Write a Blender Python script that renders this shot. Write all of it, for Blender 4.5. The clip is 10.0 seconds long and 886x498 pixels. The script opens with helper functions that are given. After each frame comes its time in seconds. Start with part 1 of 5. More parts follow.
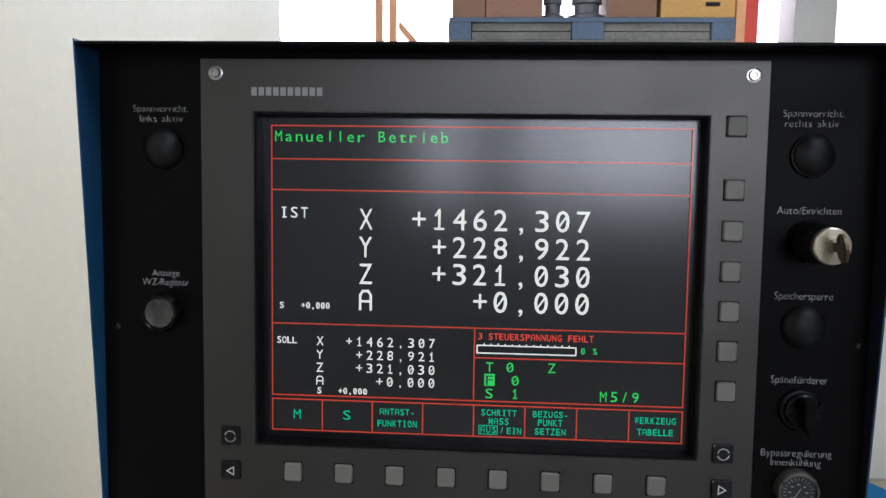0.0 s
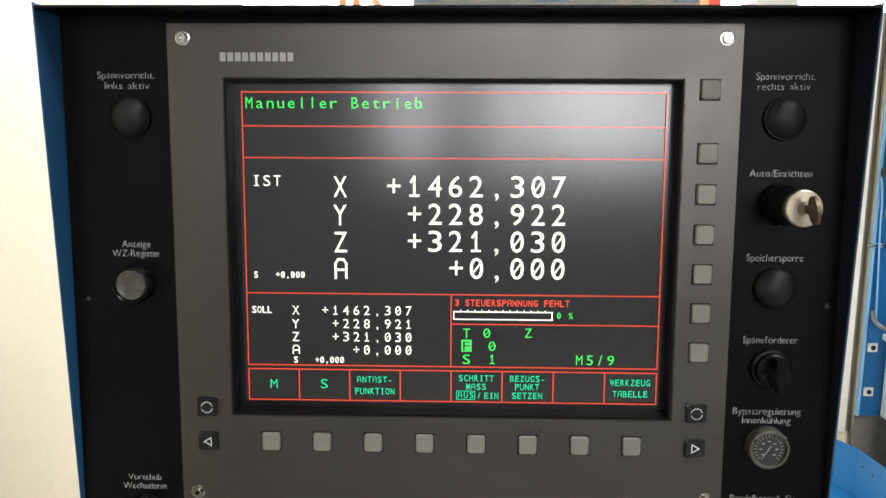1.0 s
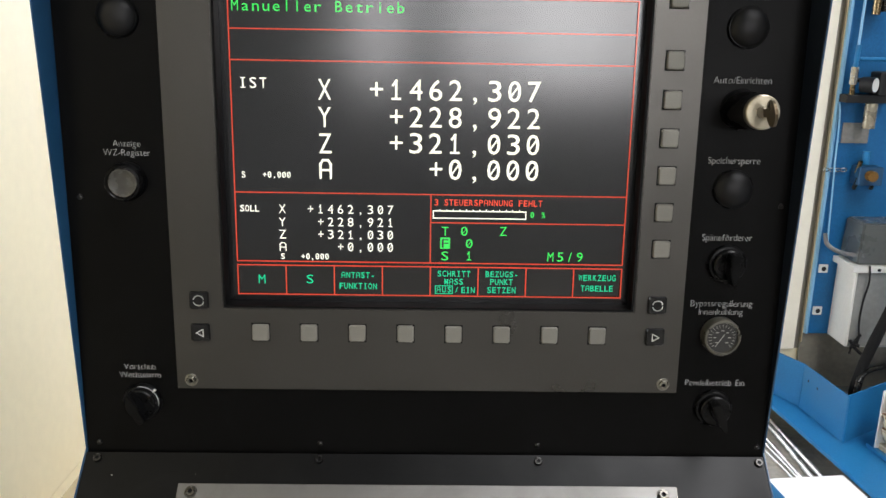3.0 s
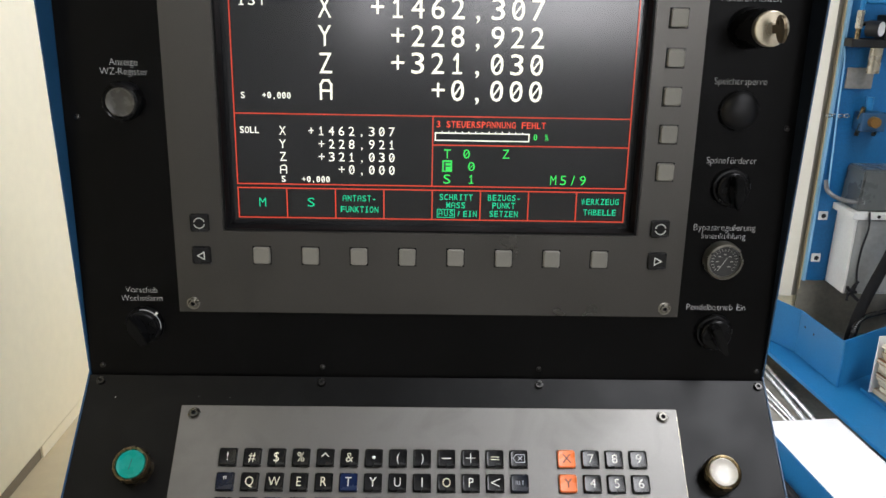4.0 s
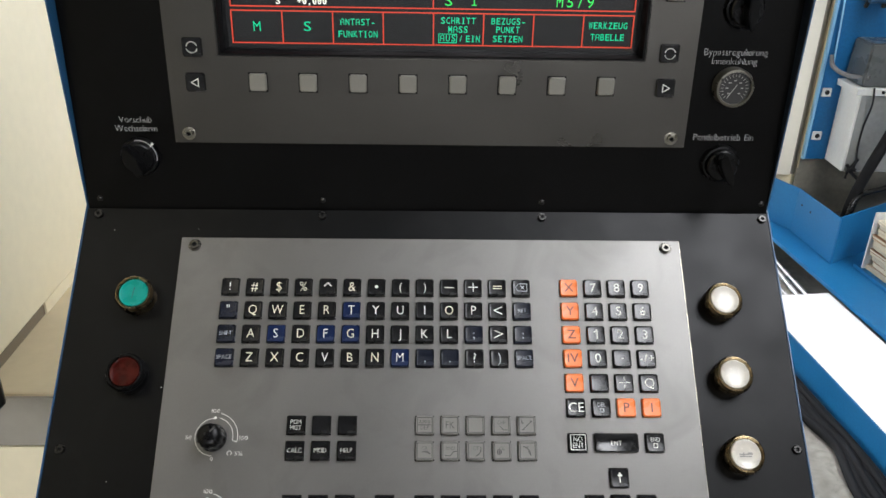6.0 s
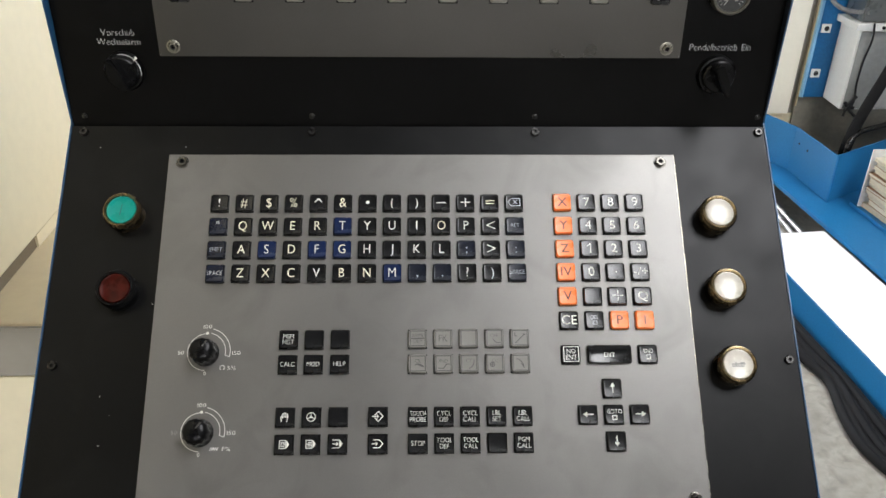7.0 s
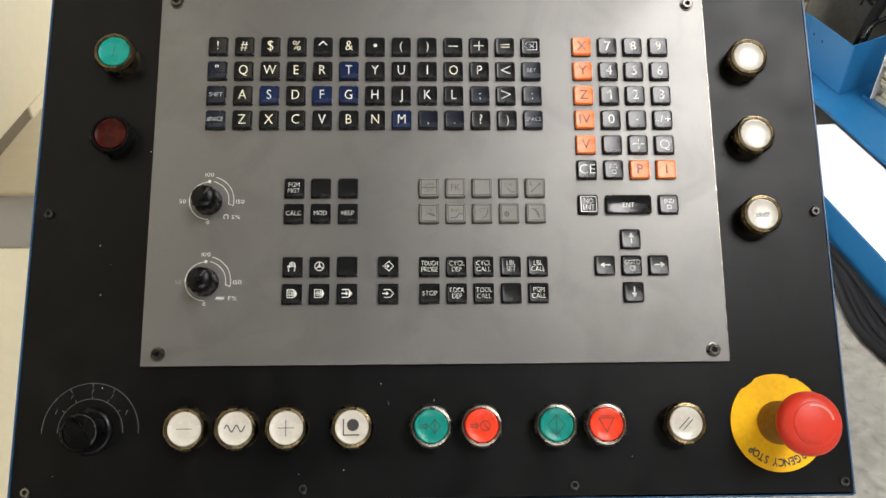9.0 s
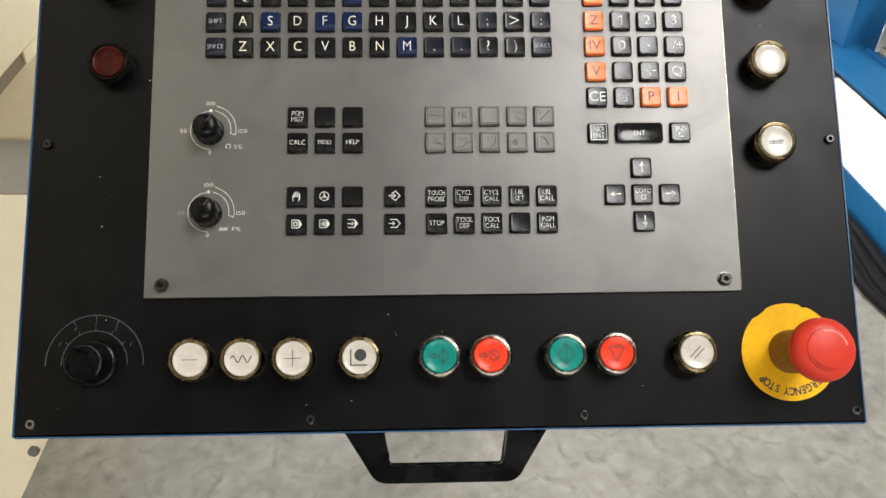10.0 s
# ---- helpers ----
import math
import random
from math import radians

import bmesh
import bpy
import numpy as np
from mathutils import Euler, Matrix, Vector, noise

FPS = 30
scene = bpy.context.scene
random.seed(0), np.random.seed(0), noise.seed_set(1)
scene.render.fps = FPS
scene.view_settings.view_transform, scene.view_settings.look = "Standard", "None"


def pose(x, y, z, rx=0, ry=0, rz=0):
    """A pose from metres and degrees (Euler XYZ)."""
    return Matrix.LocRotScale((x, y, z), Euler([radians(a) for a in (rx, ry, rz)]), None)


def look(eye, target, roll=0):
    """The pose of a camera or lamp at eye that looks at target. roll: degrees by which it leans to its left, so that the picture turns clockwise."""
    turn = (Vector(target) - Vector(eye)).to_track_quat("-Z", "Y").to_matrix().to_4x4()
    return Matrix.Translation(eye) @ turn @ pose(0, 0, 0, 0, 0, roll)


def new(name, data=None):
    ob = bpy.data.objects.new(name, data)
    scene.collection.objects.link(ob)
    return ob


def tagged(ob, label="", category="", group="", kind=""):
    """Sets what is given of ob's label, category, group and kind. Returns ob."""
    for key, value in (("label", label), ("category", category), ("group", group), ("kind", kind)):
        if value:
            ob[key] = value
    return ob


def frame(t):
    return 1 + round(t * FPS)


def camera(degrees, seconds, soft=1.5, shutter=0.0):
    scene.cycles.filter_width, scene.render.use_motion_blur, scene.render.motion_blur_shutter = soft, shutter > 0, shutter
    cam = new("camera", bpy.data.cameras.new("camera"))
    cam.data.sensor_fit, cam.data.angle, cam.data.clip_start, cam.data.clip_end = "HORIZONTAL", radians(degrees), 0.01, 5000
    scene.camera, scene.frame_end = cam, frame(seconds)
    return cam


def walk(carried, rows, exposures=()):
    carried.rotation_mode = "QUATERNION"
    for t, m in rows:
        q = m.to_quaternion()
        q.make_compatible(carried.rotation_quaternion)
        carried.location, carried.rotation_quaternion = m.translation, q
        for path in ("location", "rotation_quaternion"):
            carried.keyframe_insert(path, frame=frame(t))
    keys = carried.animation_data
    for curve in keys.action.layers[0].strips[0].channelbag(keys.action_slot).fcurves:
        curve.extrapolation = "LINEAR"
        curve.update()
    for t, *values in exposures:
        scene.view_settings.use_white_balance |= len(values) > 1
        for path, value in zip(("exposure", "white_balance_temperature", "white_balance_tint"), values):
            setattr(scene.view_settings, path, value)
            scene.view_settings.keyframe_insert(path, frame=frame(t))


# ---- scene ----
cam = camera(57.39, 10.0, soft=1.5)
ROWS = [
    (0, 0.017, -0.5835, 1.4519, 82.53, -0.63, 4.098),
    (0.5, 0.0212, -0.5474, 1.4547, 81.528, -0.514, 4.069),
    (1, 0.0101, -0.5811, 1.4528, 80.072, -0.2, 1.634),
    (1.5, 0.0019, -0.6067, 1.4563, 79.478, -0.353, 0.178),
    (2, -0.0011, -0.6124, 1.4532, 78.236, -0.258, 0.058),
    (2.5, -0.0016, -0.6149, 1.4474, 76.485, -0.752, -0.611),
    (4, -0.0039, -0.6204, 1.416, 71.604, -1.094, -0.89),
    (4.5, -0.0067, -0.6156, 1.4019, 69.182, -1.004, -0.659),
    (5, -0.0079, -0.6169, 1.3885, 67.053, -1.593, -0.924),
    (5.5, -0.0091, -0.6229, 1.3782, 65.58, -1.373, -0.963),
    (7, -0.0041, -0.6345, 1.3396, 60.438, -0.724, -1.653),
    (7.5, -0.0079, -0.6366, 1.3282, 58.838, -1.168, -1.758),
    (8, -0.0078, -0.6375, 1.3194, 57.587, -1.177, -2.147),
    (8.5, -0.01, -0.6354, 1.3087, 55.798, -1.241, -2.081),
    (9, -0.0117, -0.6353, 1.2908, 53.823, -0.788, -1.559),
    (9.5, -0.0161, -0.637, 1.278, 52.292, -0.459, -1.652),
    (10, -0.0177, -0.6417, 1.2659, 51.329, -0.642, -1.815),
]
LIGHTER = [(0, -0.88, 5600, 14), (0.5, -0.25, 5900, 13), (1, 0.0, 6200, 12), (2.5, -0.14, 6280, 12), (4.5, -0.35, 6080, 13), (5.5, -0.34, 6050, 12), (7, -0.16, 6220, 12), (10, -0.14, 6500, 12)]
walk(cam, [(row[0], pose(*row[1:])) for row in ROWS], LIGHTER)

# ---- world, sun, large lights ----
world = bpy.data.worlds.new("sky")
scene.world = world
world.use_nodes = True
wn = world.node_tree
sky = wn.nodes.new("ShaderNodeTexSky")
sky.sky_type, sky.sun_disc = "NISHITA", False
sky.sun_elevation, sky.sun_rotation = radians(38), radians(60)
wn.links.new(sky.outputs[0], wn.nodes["Background"].inputs[0])
wn.nodes["Background"].inputs[1].default_value = 0.12
sun = new("sun", bpy.data.lights.new("sun", "SUN"))
sun.data.energy, sun.data.angle, sun.data.color = 2.0, radians(0.6), (1.0, 0.95, 0.87)
sun.matrix_world = look((6, 4, 6), (0, 0, 0))


def area_lamp(name, eye, target, sx, sy, watts, colour):
    lamp = new(name, bpy.data.lights.new(name, "AREA"))
    lamp.data.shape, lamp.data.size, lamp.data.size_y = "RECTANGLE", sx, sy
    lamp.data.energy, lamp.data.color = watts, colour
    lamp.matrix_world = look(eye, target)
    return lamp


# daylight in the roof light, in the north window and in added side windows
area_lamp("roof_light", (2.2, -1.4, 5.5), (2.2, -1.4, 0), 2.0, 3.2, 255, (1.0, 0.97, 0.92))
# unseen west windows: one added to brighten the skirt, one for the tray
area_lamp("side_fill_light", (-6.96, -3.6, 2.3), (-0.6, 0.1, 1.3), 2.6, 2.4, 260, (1.0, 0.98, 0.94))
area_lamp("far_side_window_light", (-6.96, 2.9, 2.3), (1.5, 2.1, 0.6), 3.4, 2.4, 160, (1.0, 0.98, 0.94))
area_lamp("window_light", (1.5, 7.05, 3.2), (0, 0, 1.4), 8.0, 3.0, 1250, (0.95, 0.98, 1.0))

# ---- materials ----


def surface(name, colour, rough=0.5, metal=0.0, vary=0.1, grain=400.0, stain=9.0, bump=0.0, coat=0.0, rough_vary=0.12,
            specks=0.0, speck_colour=(0.5, 0.5, 0.5), spec=0.5, random_shift=0.0, coat_rough=0.08, smear=0.0, smear_colour=(0.1, 0.1, 0.1)):
    """A painted, moulded or metal surface with grain and stains at two scales."""
    m = bpy.data.materials.new(name)
    m.use_nodes = True
    nt = m.node_tree
    bsdf = nt.nodes["Principled BSDF"]
    co = nt.nodes.new("ShaderNodeTexCoord")
    fine, broad = nt.nodes.new("ShaderNodeTexNoise"), nt.nodes.new("ShaderNodeTexNoise")
    fine.inputs["Scale"].default_value, fine.inputs["Detail"].default_value = grain, 3
    broad.inputs["Scale"].default_value, broad.inputs["Detail"].default_value = stain, 6
    for n in (fine, broad):
        nt.links.new(co.outputs["Object"], n.inputs["Vector"])
    add = nt.nodes.new("ShaderNodeMath")
    add.operation = "ADD"
    nt.links.new(fine.outputs["Fac"], add.inputs[0])
    nt.links.new(broad.outputs["Fac"], add.inputs[1])
    ramp = nt.nodes.new("ShaderNodeMapRange")
    ramp.inputs["From Min"].default_value, ramp.inputs["From Max"].default_value = 0.6, 1.4
    ramp.inputs["To Min"].default_value, ramp.inputs["To Max"].default_value = 1 - vary, 1 + vary
    nt.links.new(add.outputs[0], ramp.inputs["Value"])
    last = ramp.outputs[0]
    if random_shift:
        info = nt.nodes.new("ShaderNodeObjectInfo")
        shift = nt.nodes.new("ShaderNodeMapRange")
        shift.inputs["To Min"].default_value, shift.inputs["To Max"].default_value = 1 - random_shift, 1 + random_shift
        nt.links.new(info.outputs["Random"], shift.inputs["Value"])
        mult = nt.nodes.new("ShaderNodeMath")
        mult.operation = "MULTIPLY"
        nt.links.new(last, mult.inputs[0])
        nt.links.new(shift.outputs[0], mult.inputs[1])
        last = mult.outputs[0]
    tint = nt.nodes.new("ShaderNodeVectorMath")
    tint.operation = "SCALE"
    tint.inputs[0].default_value = colour
    nt.links.new(last, tint.inputs["Scale"])
    out = tint.outputs[0]
    if specks:
        dots = nt.nodes.new("ShaderNodeTexNoise")
        dots.inputs["Scale"].default_value, dots.inputs["Detail"].default_value = grain * 0.6, 5
        nt.links.new(co.outputs["Object"], dots.inputs["Vector"])
        cut = nt.nodes.new("ShaderNodeMapRange")
        cut.inputs["From Min"].default_value, cut.inputs["From Max"].default_value = 0.62, 0.78
        cut.inputs["To Max"].default_value = specks
        nt.links.new(dots.outputs["Fac"], cut.inputs["Value"])
        mix = nt.nodes.new("ShaderNodeMix")
        mix.data_type = "RGBA"
        nt.links.new(cut.outputs[0], mix.inputs["Factor"])
        nt.links.new(out, mix.inputs["A"])
        mix.inputs["B"].default_value = (*speck_colour, 1)
        out = mix.outputs["Result"]
    if smear:
        wipe = nt.nodes.new("ShaderNodeTexNoise")
        wipe.inputs["Scale"].default_value, wipe.inputs["Detail"].default_value, wipe.inputs["Distortion"].default_value = 22, 5, 0.8
        nt.links.new(co.outputs["Object"], wipe.inputs["Vector"])
        cut = nt.nodes.new("ShaderNodeMapRange")
        cut.inputs["From Min"].default_value, cut.inputs["From Max"].default_value = 0.5, 0.75
        cut.inputs["To Max"].default_value = smear
        nt.links.new(wipe.outputs["Fac"], cut.inputs["Value"])
        mix = nt.nodes.new("ShaderNodeMix")
        mix.data_type = "RGBA"
        nt.links.new(cut.outputs[0], mix.inputs["Factor"])
        nt.links.new(out, mix.inputs["A"])
        mix.inputs["B"].default_value = (*smear_colour, 1)
        out = mix.outputs["Result"]
    nt.links.new(out, bsdf.inputs["Base Color"])
    rr = nt.nodes.new("ShaderNodeMapRange")
    rr.inputs["From Min"].default_value, rr.inputs["From Max"].default_value = 0.3, 0.7
    rr.inputs["To Min"].default_value, rr.inputs["To Max"].default_value = max(0.02, rough - rough_vary), min(1, rough + rough_vary)
    nt.links.new(broad.outputs["Fac"], rr.inputs["Value"])
    nt.links.new(rr.outputs[0], bsdf.inputs["Roughness"])
    bsdf.inputs["Metallic"].default_value = metal
    bsdf.inputs["Specular IOR Level"].default_value = spec
    if coat:
        bsdf.inputs["Coat Weight"].default_value, bsdf.inputs["Coat Roughness"].default_value = coat, coat_rough
    if bump:
        b = nt.nodes.new("ShaderNodeBump")
        b.inputs["Strength"].default_value, b.inputs["Distance"].default_value = bump, 0.0004
        nt.links.new(fine.outputs["Fac"], b.inputs["Height"])
        nt.links.new(b.outputs[0], bsdf.inputs["Normal"])
    return m


def glow(name, colour, strength):
    m = bpy.data.materials.new(name)
    m.use_nodes = True
    b = m.node_tree.nodes["Principled BSDF"]
    b.inputs["Base Color"].default_value = (*[c * 0.1 for c in colour], 1)
    b.inputs["Emission Color"].default_value = (*colour, 1)
    b.inputs["Emission Strength"].default_value = strength
    b.inputs["Roughness"].default_value = 0.17
    b.inputs["Coat Weight"].default_value, b.inputs["Coat Roughness"].default_value = 0.5, 0.16
    return m


# one black coat twice: duller for the shaded upright, glossier for the desk's sheen
UPRIGHT_BLACK = surface("shaded_black_powder_coat", (0.0022, 0.0021, 0.0021), 0.36, spec=0.09, rough_vary=0.06, smear=0.2, smear_colour=(0.007, 0.007, 0.0073), vary=0.25, grain=900, stain=14, bump=0.1, specks=0.02, speck_colour=(0.08, 0.08, 0.08))
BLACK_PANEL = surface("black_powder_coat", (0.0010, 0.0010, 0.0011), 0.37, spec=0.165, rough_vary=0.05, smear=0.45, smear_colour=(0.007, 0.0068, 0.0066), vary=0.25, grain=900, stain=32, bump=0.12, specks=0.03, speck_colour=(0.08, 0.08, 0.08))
# keyboard plate's grey at about half tone, for the dim light on the upright
SCREEN_PLATE = surface("shaded_grey_textured_paint", (0.084, 0.0805, 0.0735), 0.31, metal=0.85, rough_vary=0.05, smear=0.25, smear_colour=(0.08, 0.077, 0.07), vary=0.09, grain=1400, stain=11, bump=0.25)
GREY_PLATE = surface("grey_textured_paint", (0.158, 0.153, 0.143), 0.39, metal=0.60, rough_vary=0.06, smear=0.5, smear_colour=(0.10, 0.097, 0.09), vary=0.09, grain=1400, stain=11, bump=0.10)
BLUE = surface("blue_machine_paint", (0.016, 0.15, 0.345), 0.42, spec=0.3, vary=0.12, grain=160, stain=5, bump=0.05, specks=0.1, speck_colour=(0.03, 0.06, 0.1))
DARK_BLUE = surface("dark_blue_housing_paint", (0.013, 0.062, 0.14), 0.4, vary=0.1, grain=500, stain=9, bump=0.08)
CREAM = surface("cream_machine_paint", (0.80, 0.71, 0.49), 0.5, vary=0.04, grain=60, stain=2.5, bump=0.04)
BEIGE = surface("beige_machine_paint", (0.50, 0.415, 0.255), 0.5, vary=0.06, grain=60, stain=3, bump=0.04)
GREY_BAND = surface("grey_beige_sheet", (0.30, 0.275, 0.225), 0.55, vary=0.06, grain=60, stain=3)
WHITE_PAINT = surface("white_paint", (0.9, 0.9, 0.89), 0.35, vary=0.02, grain=60, stain=3)
OFF_WHITE = surface("off_white_enamel", (0.66, 0.66, 0.63), 0.4, vary=0.06, grain=90, stain=8)
BEZEL = surface("black_bezel_plastic", (0.003, 0.003, 0.0033), 0.5, spec=0.12, vary=0.15, bump=0.1)
CRT = surface("dark_screen_glass", (0.008, 0.008, 0.009), 0.17, vary=0.05, grain=30, stain=6, rough_vary=0.02, spec=0.7, coat=0.6, coat_rough=0.16)
SOFT_KEY = surface("grey_beige_key_plastic", (0.185, 0.178, 0.152), 0.5, vary=0.07, grain=600, stain=40, random_shift=0.06)
KEY_BLACK = surface("black_key_plastic", (0.006, 0.006, 0.0064), 0.22, spec=0.45, vary=0.2, grain=700, stain=60, random_shift=0.15)
KEY_NAVY = surface("navy_key_plastic", (0.005, 0.012, 0.045), 0.26, spec=0.38, vary=0.15, grain=700, stain=60, random_shift=0.15)
KEY_NAVY_DARK = surface("dark_navy_key_plastic", (0.006, 0.008, 0.016), 0.26, spec=0.38, vary=0.15, grain=700, stain=60, random_shift=0.15)
KEY_ORANGE = surface("orange_key_plastic", (0.84, 0.19, 0.035), 0.33, vary=0.08, grain=700, stain=60, random_shift=0.05)
KEY_GREY = surface("grey_key_plastic", (0.160, 0.156, 0.140), 0.4, vary=0.06, grain=600, stain=50, random_shift=0.06)
PRINT_WHITE = surface("white_print", (0.72, 0.72, 0.66), 0.5, vary=0.08, grain=900, stain=200)
PRINT_YELLOWED = surface("yellowed_white_print", (0.78, 0.74, 0.55), 0.5, vary=0.1, grain=900, stain=200)
PRINT_PALE = surface("worn_pale_print", (0.42, 0.44, 0.47), 0.5, vary=0.25, grain=900, stain=200)
PRINT_WORN = surface("engraved_white_print", (0.55, 0.55, 0.54), 0.6, vary=0.3, grain=1200, stain=150)
PRINT_FAINT = surface("faint_engraved_print", (0.085, 0.085, 0.09), 0.6, vary=0.3, grain=1200, stain=150)
PRINT_DARK = surface("dark_print", (0.03, 0.03, 0.03), 0.5, vary=0.1)
PRINT_BROWN = surface("dark_brown_print", (0.07, 0.022, 0.012), 0.5, vary=0.1)
PRINT_GREY = surface("grey_print", (0.035, 0.034, 0.032), 0.5, vary=0.15, grain=900, stain=120)
STEEL = surface("bright_steel", (0.55, 0.54, 0.52), 0.25, metal=1.0, vary=0.1, grain=600, stain=80)
DARK_STEEL = surface("blackened_steel", (0.02, 0.02, 0.02), 0.3, metal=0.7, vary=0.2, grain=600, stain=80)
BRASS = surface("tarnished_brass_plate", (0.19, 0.145, 0.08), 0.24, metal=1.0, vary=0.45, grain=300, stain=120)
CHROME = surface("worn_chrome", (0.27, 0.25, 0.21), 0.26, metal=1.0, vary=0.35, grain=300, stain=120)
KNOB = surface("black_knob_plastic", (0.0026, 0.0026, 0.0028), 0.28, spec=0.17, vary=0.2, grain=500, stain=60, bump=0.1)
DOME = surface("black_dome_plastic", (0.005, 0.005, 0.0053), 0.46, spec=0.28, vary=0.15, grain=500, stain=60)
LENS_WHITE = surface("milky_white_lens", (0.52, 0.49, 0.42), 0.28, vary=0.06, grain=300, stain=90, coat=0.15)
LENS_GREEN = surface("green_lens", (0.003, 0.215, 0.175), 0.32, vary=0.1, grain=300, stain=90, spec=0.25)
LENS_RED = surface("red_lens", (0.75, 0.048, 0.016), 0.32, vary=0.1, grain=300, stain=90, spec=0.25)
LENS_DARK_RED = surface("dark_red_lens", (0.035, 0.003, 0.0015), 0.3, vary=0.6, grain=200, stain=90, spec=0.12)
LENS_GREY = surface("grey_clear_lens", (0.055, 0.053, 0.047), 0.3, vary=0.3, grain=200, stain=110, spec=0.4)
RED_KNOB = surface("red_knob_plastic", (0.56, 0.034, 0.014), 0.46, spec=0.3, vary=0.06, grain=300, stain=30)
YELLOW = surface("yellow_disc", (0.78, 0.42, 0.003), 0.55, spec=0.2, vary=0.14, grain=300, stain=45, specks=0.4, speck_colour=(0.35, 0.2, 0.03))
OLD_BRASS = surface("dirty_brass", (0.21, 0.105, 0.02), 0.5, metal=0.4, vary=0.35, grain=300, stain=80)
RUBBER = surface("black_rubber", (0.011, 0.011, 0.0115), 0.55, spec=0.3, vary=0.2, grain=120, stain=10)
SCREW_STEEL = surface("dulled_black_screw_steel", (0.05, 0.049, 0.047), 0.33, metal=1.0, vary=0.2, grain=600, stain=80)
CONCRETE = surface("worn_concrete", (0.275, 0.258, 0.220), 0.5, vary=0.42, grain=22, stain=3.2, bump=0.2, specks=0.5, smear=0.75, smear_colour=(0.125, 0.118, 0.105), speck_colour=(0.13, 0.125, 0.12), rough_vary=0.2)
# unseen hall walls and ceiling, kept dark to hold down reflections
WALL_PAINT = surface("grey_hall_wall", (0.22, 0.22, 0.21), 0.8, vary=0.05, grain=20, stain=1.0)
CEILING_PAINT = surface("dark_hall_ceiling", (0.06, 0.06, 0.06), 0.8, vary=0.05, grain=20, stain=1.0)
ORANGE_STEEL = surface("orange_rack_paint", (0.80, 0.40, 0.18), 0.5, vary=0.08, grain=60, stain=6)
RED_STEEL = surface("red_rack_paint", (0.68, 0.07, 0.04), 0.5, vary=0.08, grain=60, stain=6)
PALLET_BLUE = surface("blue_grey_pallet_wood", (0.12, 0.165, 0.23), 0.8, vary=0.25, grain=60, stain=9)
PALLET_GREY = surface("grey_weathered_wood", (0.22, 0.215, 0.185), 0.85, vary=0.3, grain=60, stain=9, random_shift=0.2)
CARTON = surface("brown_cardboard", (0.30, 0.17, 0.10), 0.85, vary=0.12, grain=80, stain=8)
YELLOW_CARD = surface("yellow_cardboard", (0.66, 0.38, 0.11), 0.8, vary=0.08, grain=80, stain=8)
CASTING = surface("grey_cast_parts", (0.16, 0.16, 0.165), 0.5, metal=0.4, vary=0.3, grain=90, stain=20)
PAPER = surface("yellowed_paper", (0.60, 0.54, 0.42), 0.8, vary=0.12, grain=200, stain=30, random_shift=0.2)
CLEAR_GREY = surface("smoky_plastic_tank", (0.085, 0.092, 0.09), 0.3, vary=0.15, grain=60, stain=14, coat=0.3)
GREY_STEEL = surface("grey_sheet_metal", (0.27, 0.27, 0.255), 0.5, metal=0.2, vary=0.15, grain=60, stain=7)
SCREEN_RED = glow("red_screen_line", (1.0, 0.10, 0.045), 0.74)
SCREEN_RED_TEXT = glow("red_screen_text", (1.0, 0.09, 0.04), 1.15)
SCREEN_WHITE = glow("white_screen_text", (1.0, 0.97, 0.80), 1.5)
SCREEN_GREEN = glow("green_screen_text", (0.07, 0.90, 0.13), 1.1)
SCREEN_CYAN = glow("sea_green_screen_text", (0.02, 0.72, 0.33), 1.05)
SLOT_DARK = surface("brown_gap_shade_and_seam", (0.20, 0.155, 0.095), 0.6, vary=0.1)
SKY_GLOW = glow("bright_sky", (0.95, 0.98, 1.0), 6.0)
SOUTH_GLOW = glow("bright_southern_sky", (1.0, 0.97, 0.93), 9.0)
INK = {"red": SCREEN_RED, "white": SCREEN_WHITE, "green": SCREEN_GREEN, "cyan": SCREEN_CYAN, "black": PRINT_DARK}

# ---- mesh tools (millimetres in, metres out) ----
MM = 0.001


def mesh_of(name, bm, material, smooth=False, sharp=40):
    bmesh.ops.recalc_face_normals(bm, faces=bm.faces[:])
    me = bpy.data.meshes.new(name)
    bm.to_mesh(me)
    bm.free()
    me.materials.append(material)
    if smooth:
        for p in me.polygons:
            p.use_smooth = True
        me.set_sharp_from_angle(angle=radians(sharp))
    return me


def socketed(me, r):
    """Gives the faces within r millimetres of the axis a dark material, for the shade in the socket of a screw."""
    me.materials.append(BEZEL)
    for p in me.polygons:
        if p.center.xy.length < r * MM:
            p.material_index = 1
    return me


def part(name, bm, material, parent=None, label="", m=None, smooth=False):
    """Links a bmesh, or a mesh that is shared, as one object under a thing or a part."""
    me = bm if isinstance(bm, bpy.types.Mesh) else mesh_of(name, bm, material, smooth)
    ob = new(name, me)
    if parent is not None:
        ob.parent = parent
    if m is not None:
        ob.matrix_basis = m
    if label:
        tagged(ob, label)
    return ob


def thing(name, m, label, category, group="", kind=""):
    ob = new(name)
    ob.empty_display_size = 0.02
    ob.matrix_basis = m
    return tagged(ob, label, category, group, kind)


def at_mm(x, y, z=0.0, turn=0.0):
    return Matrix.Translation((x * MM, y * MM, z * MM)) @ Matrix.Rotation(radians(turn), 4, "Z")


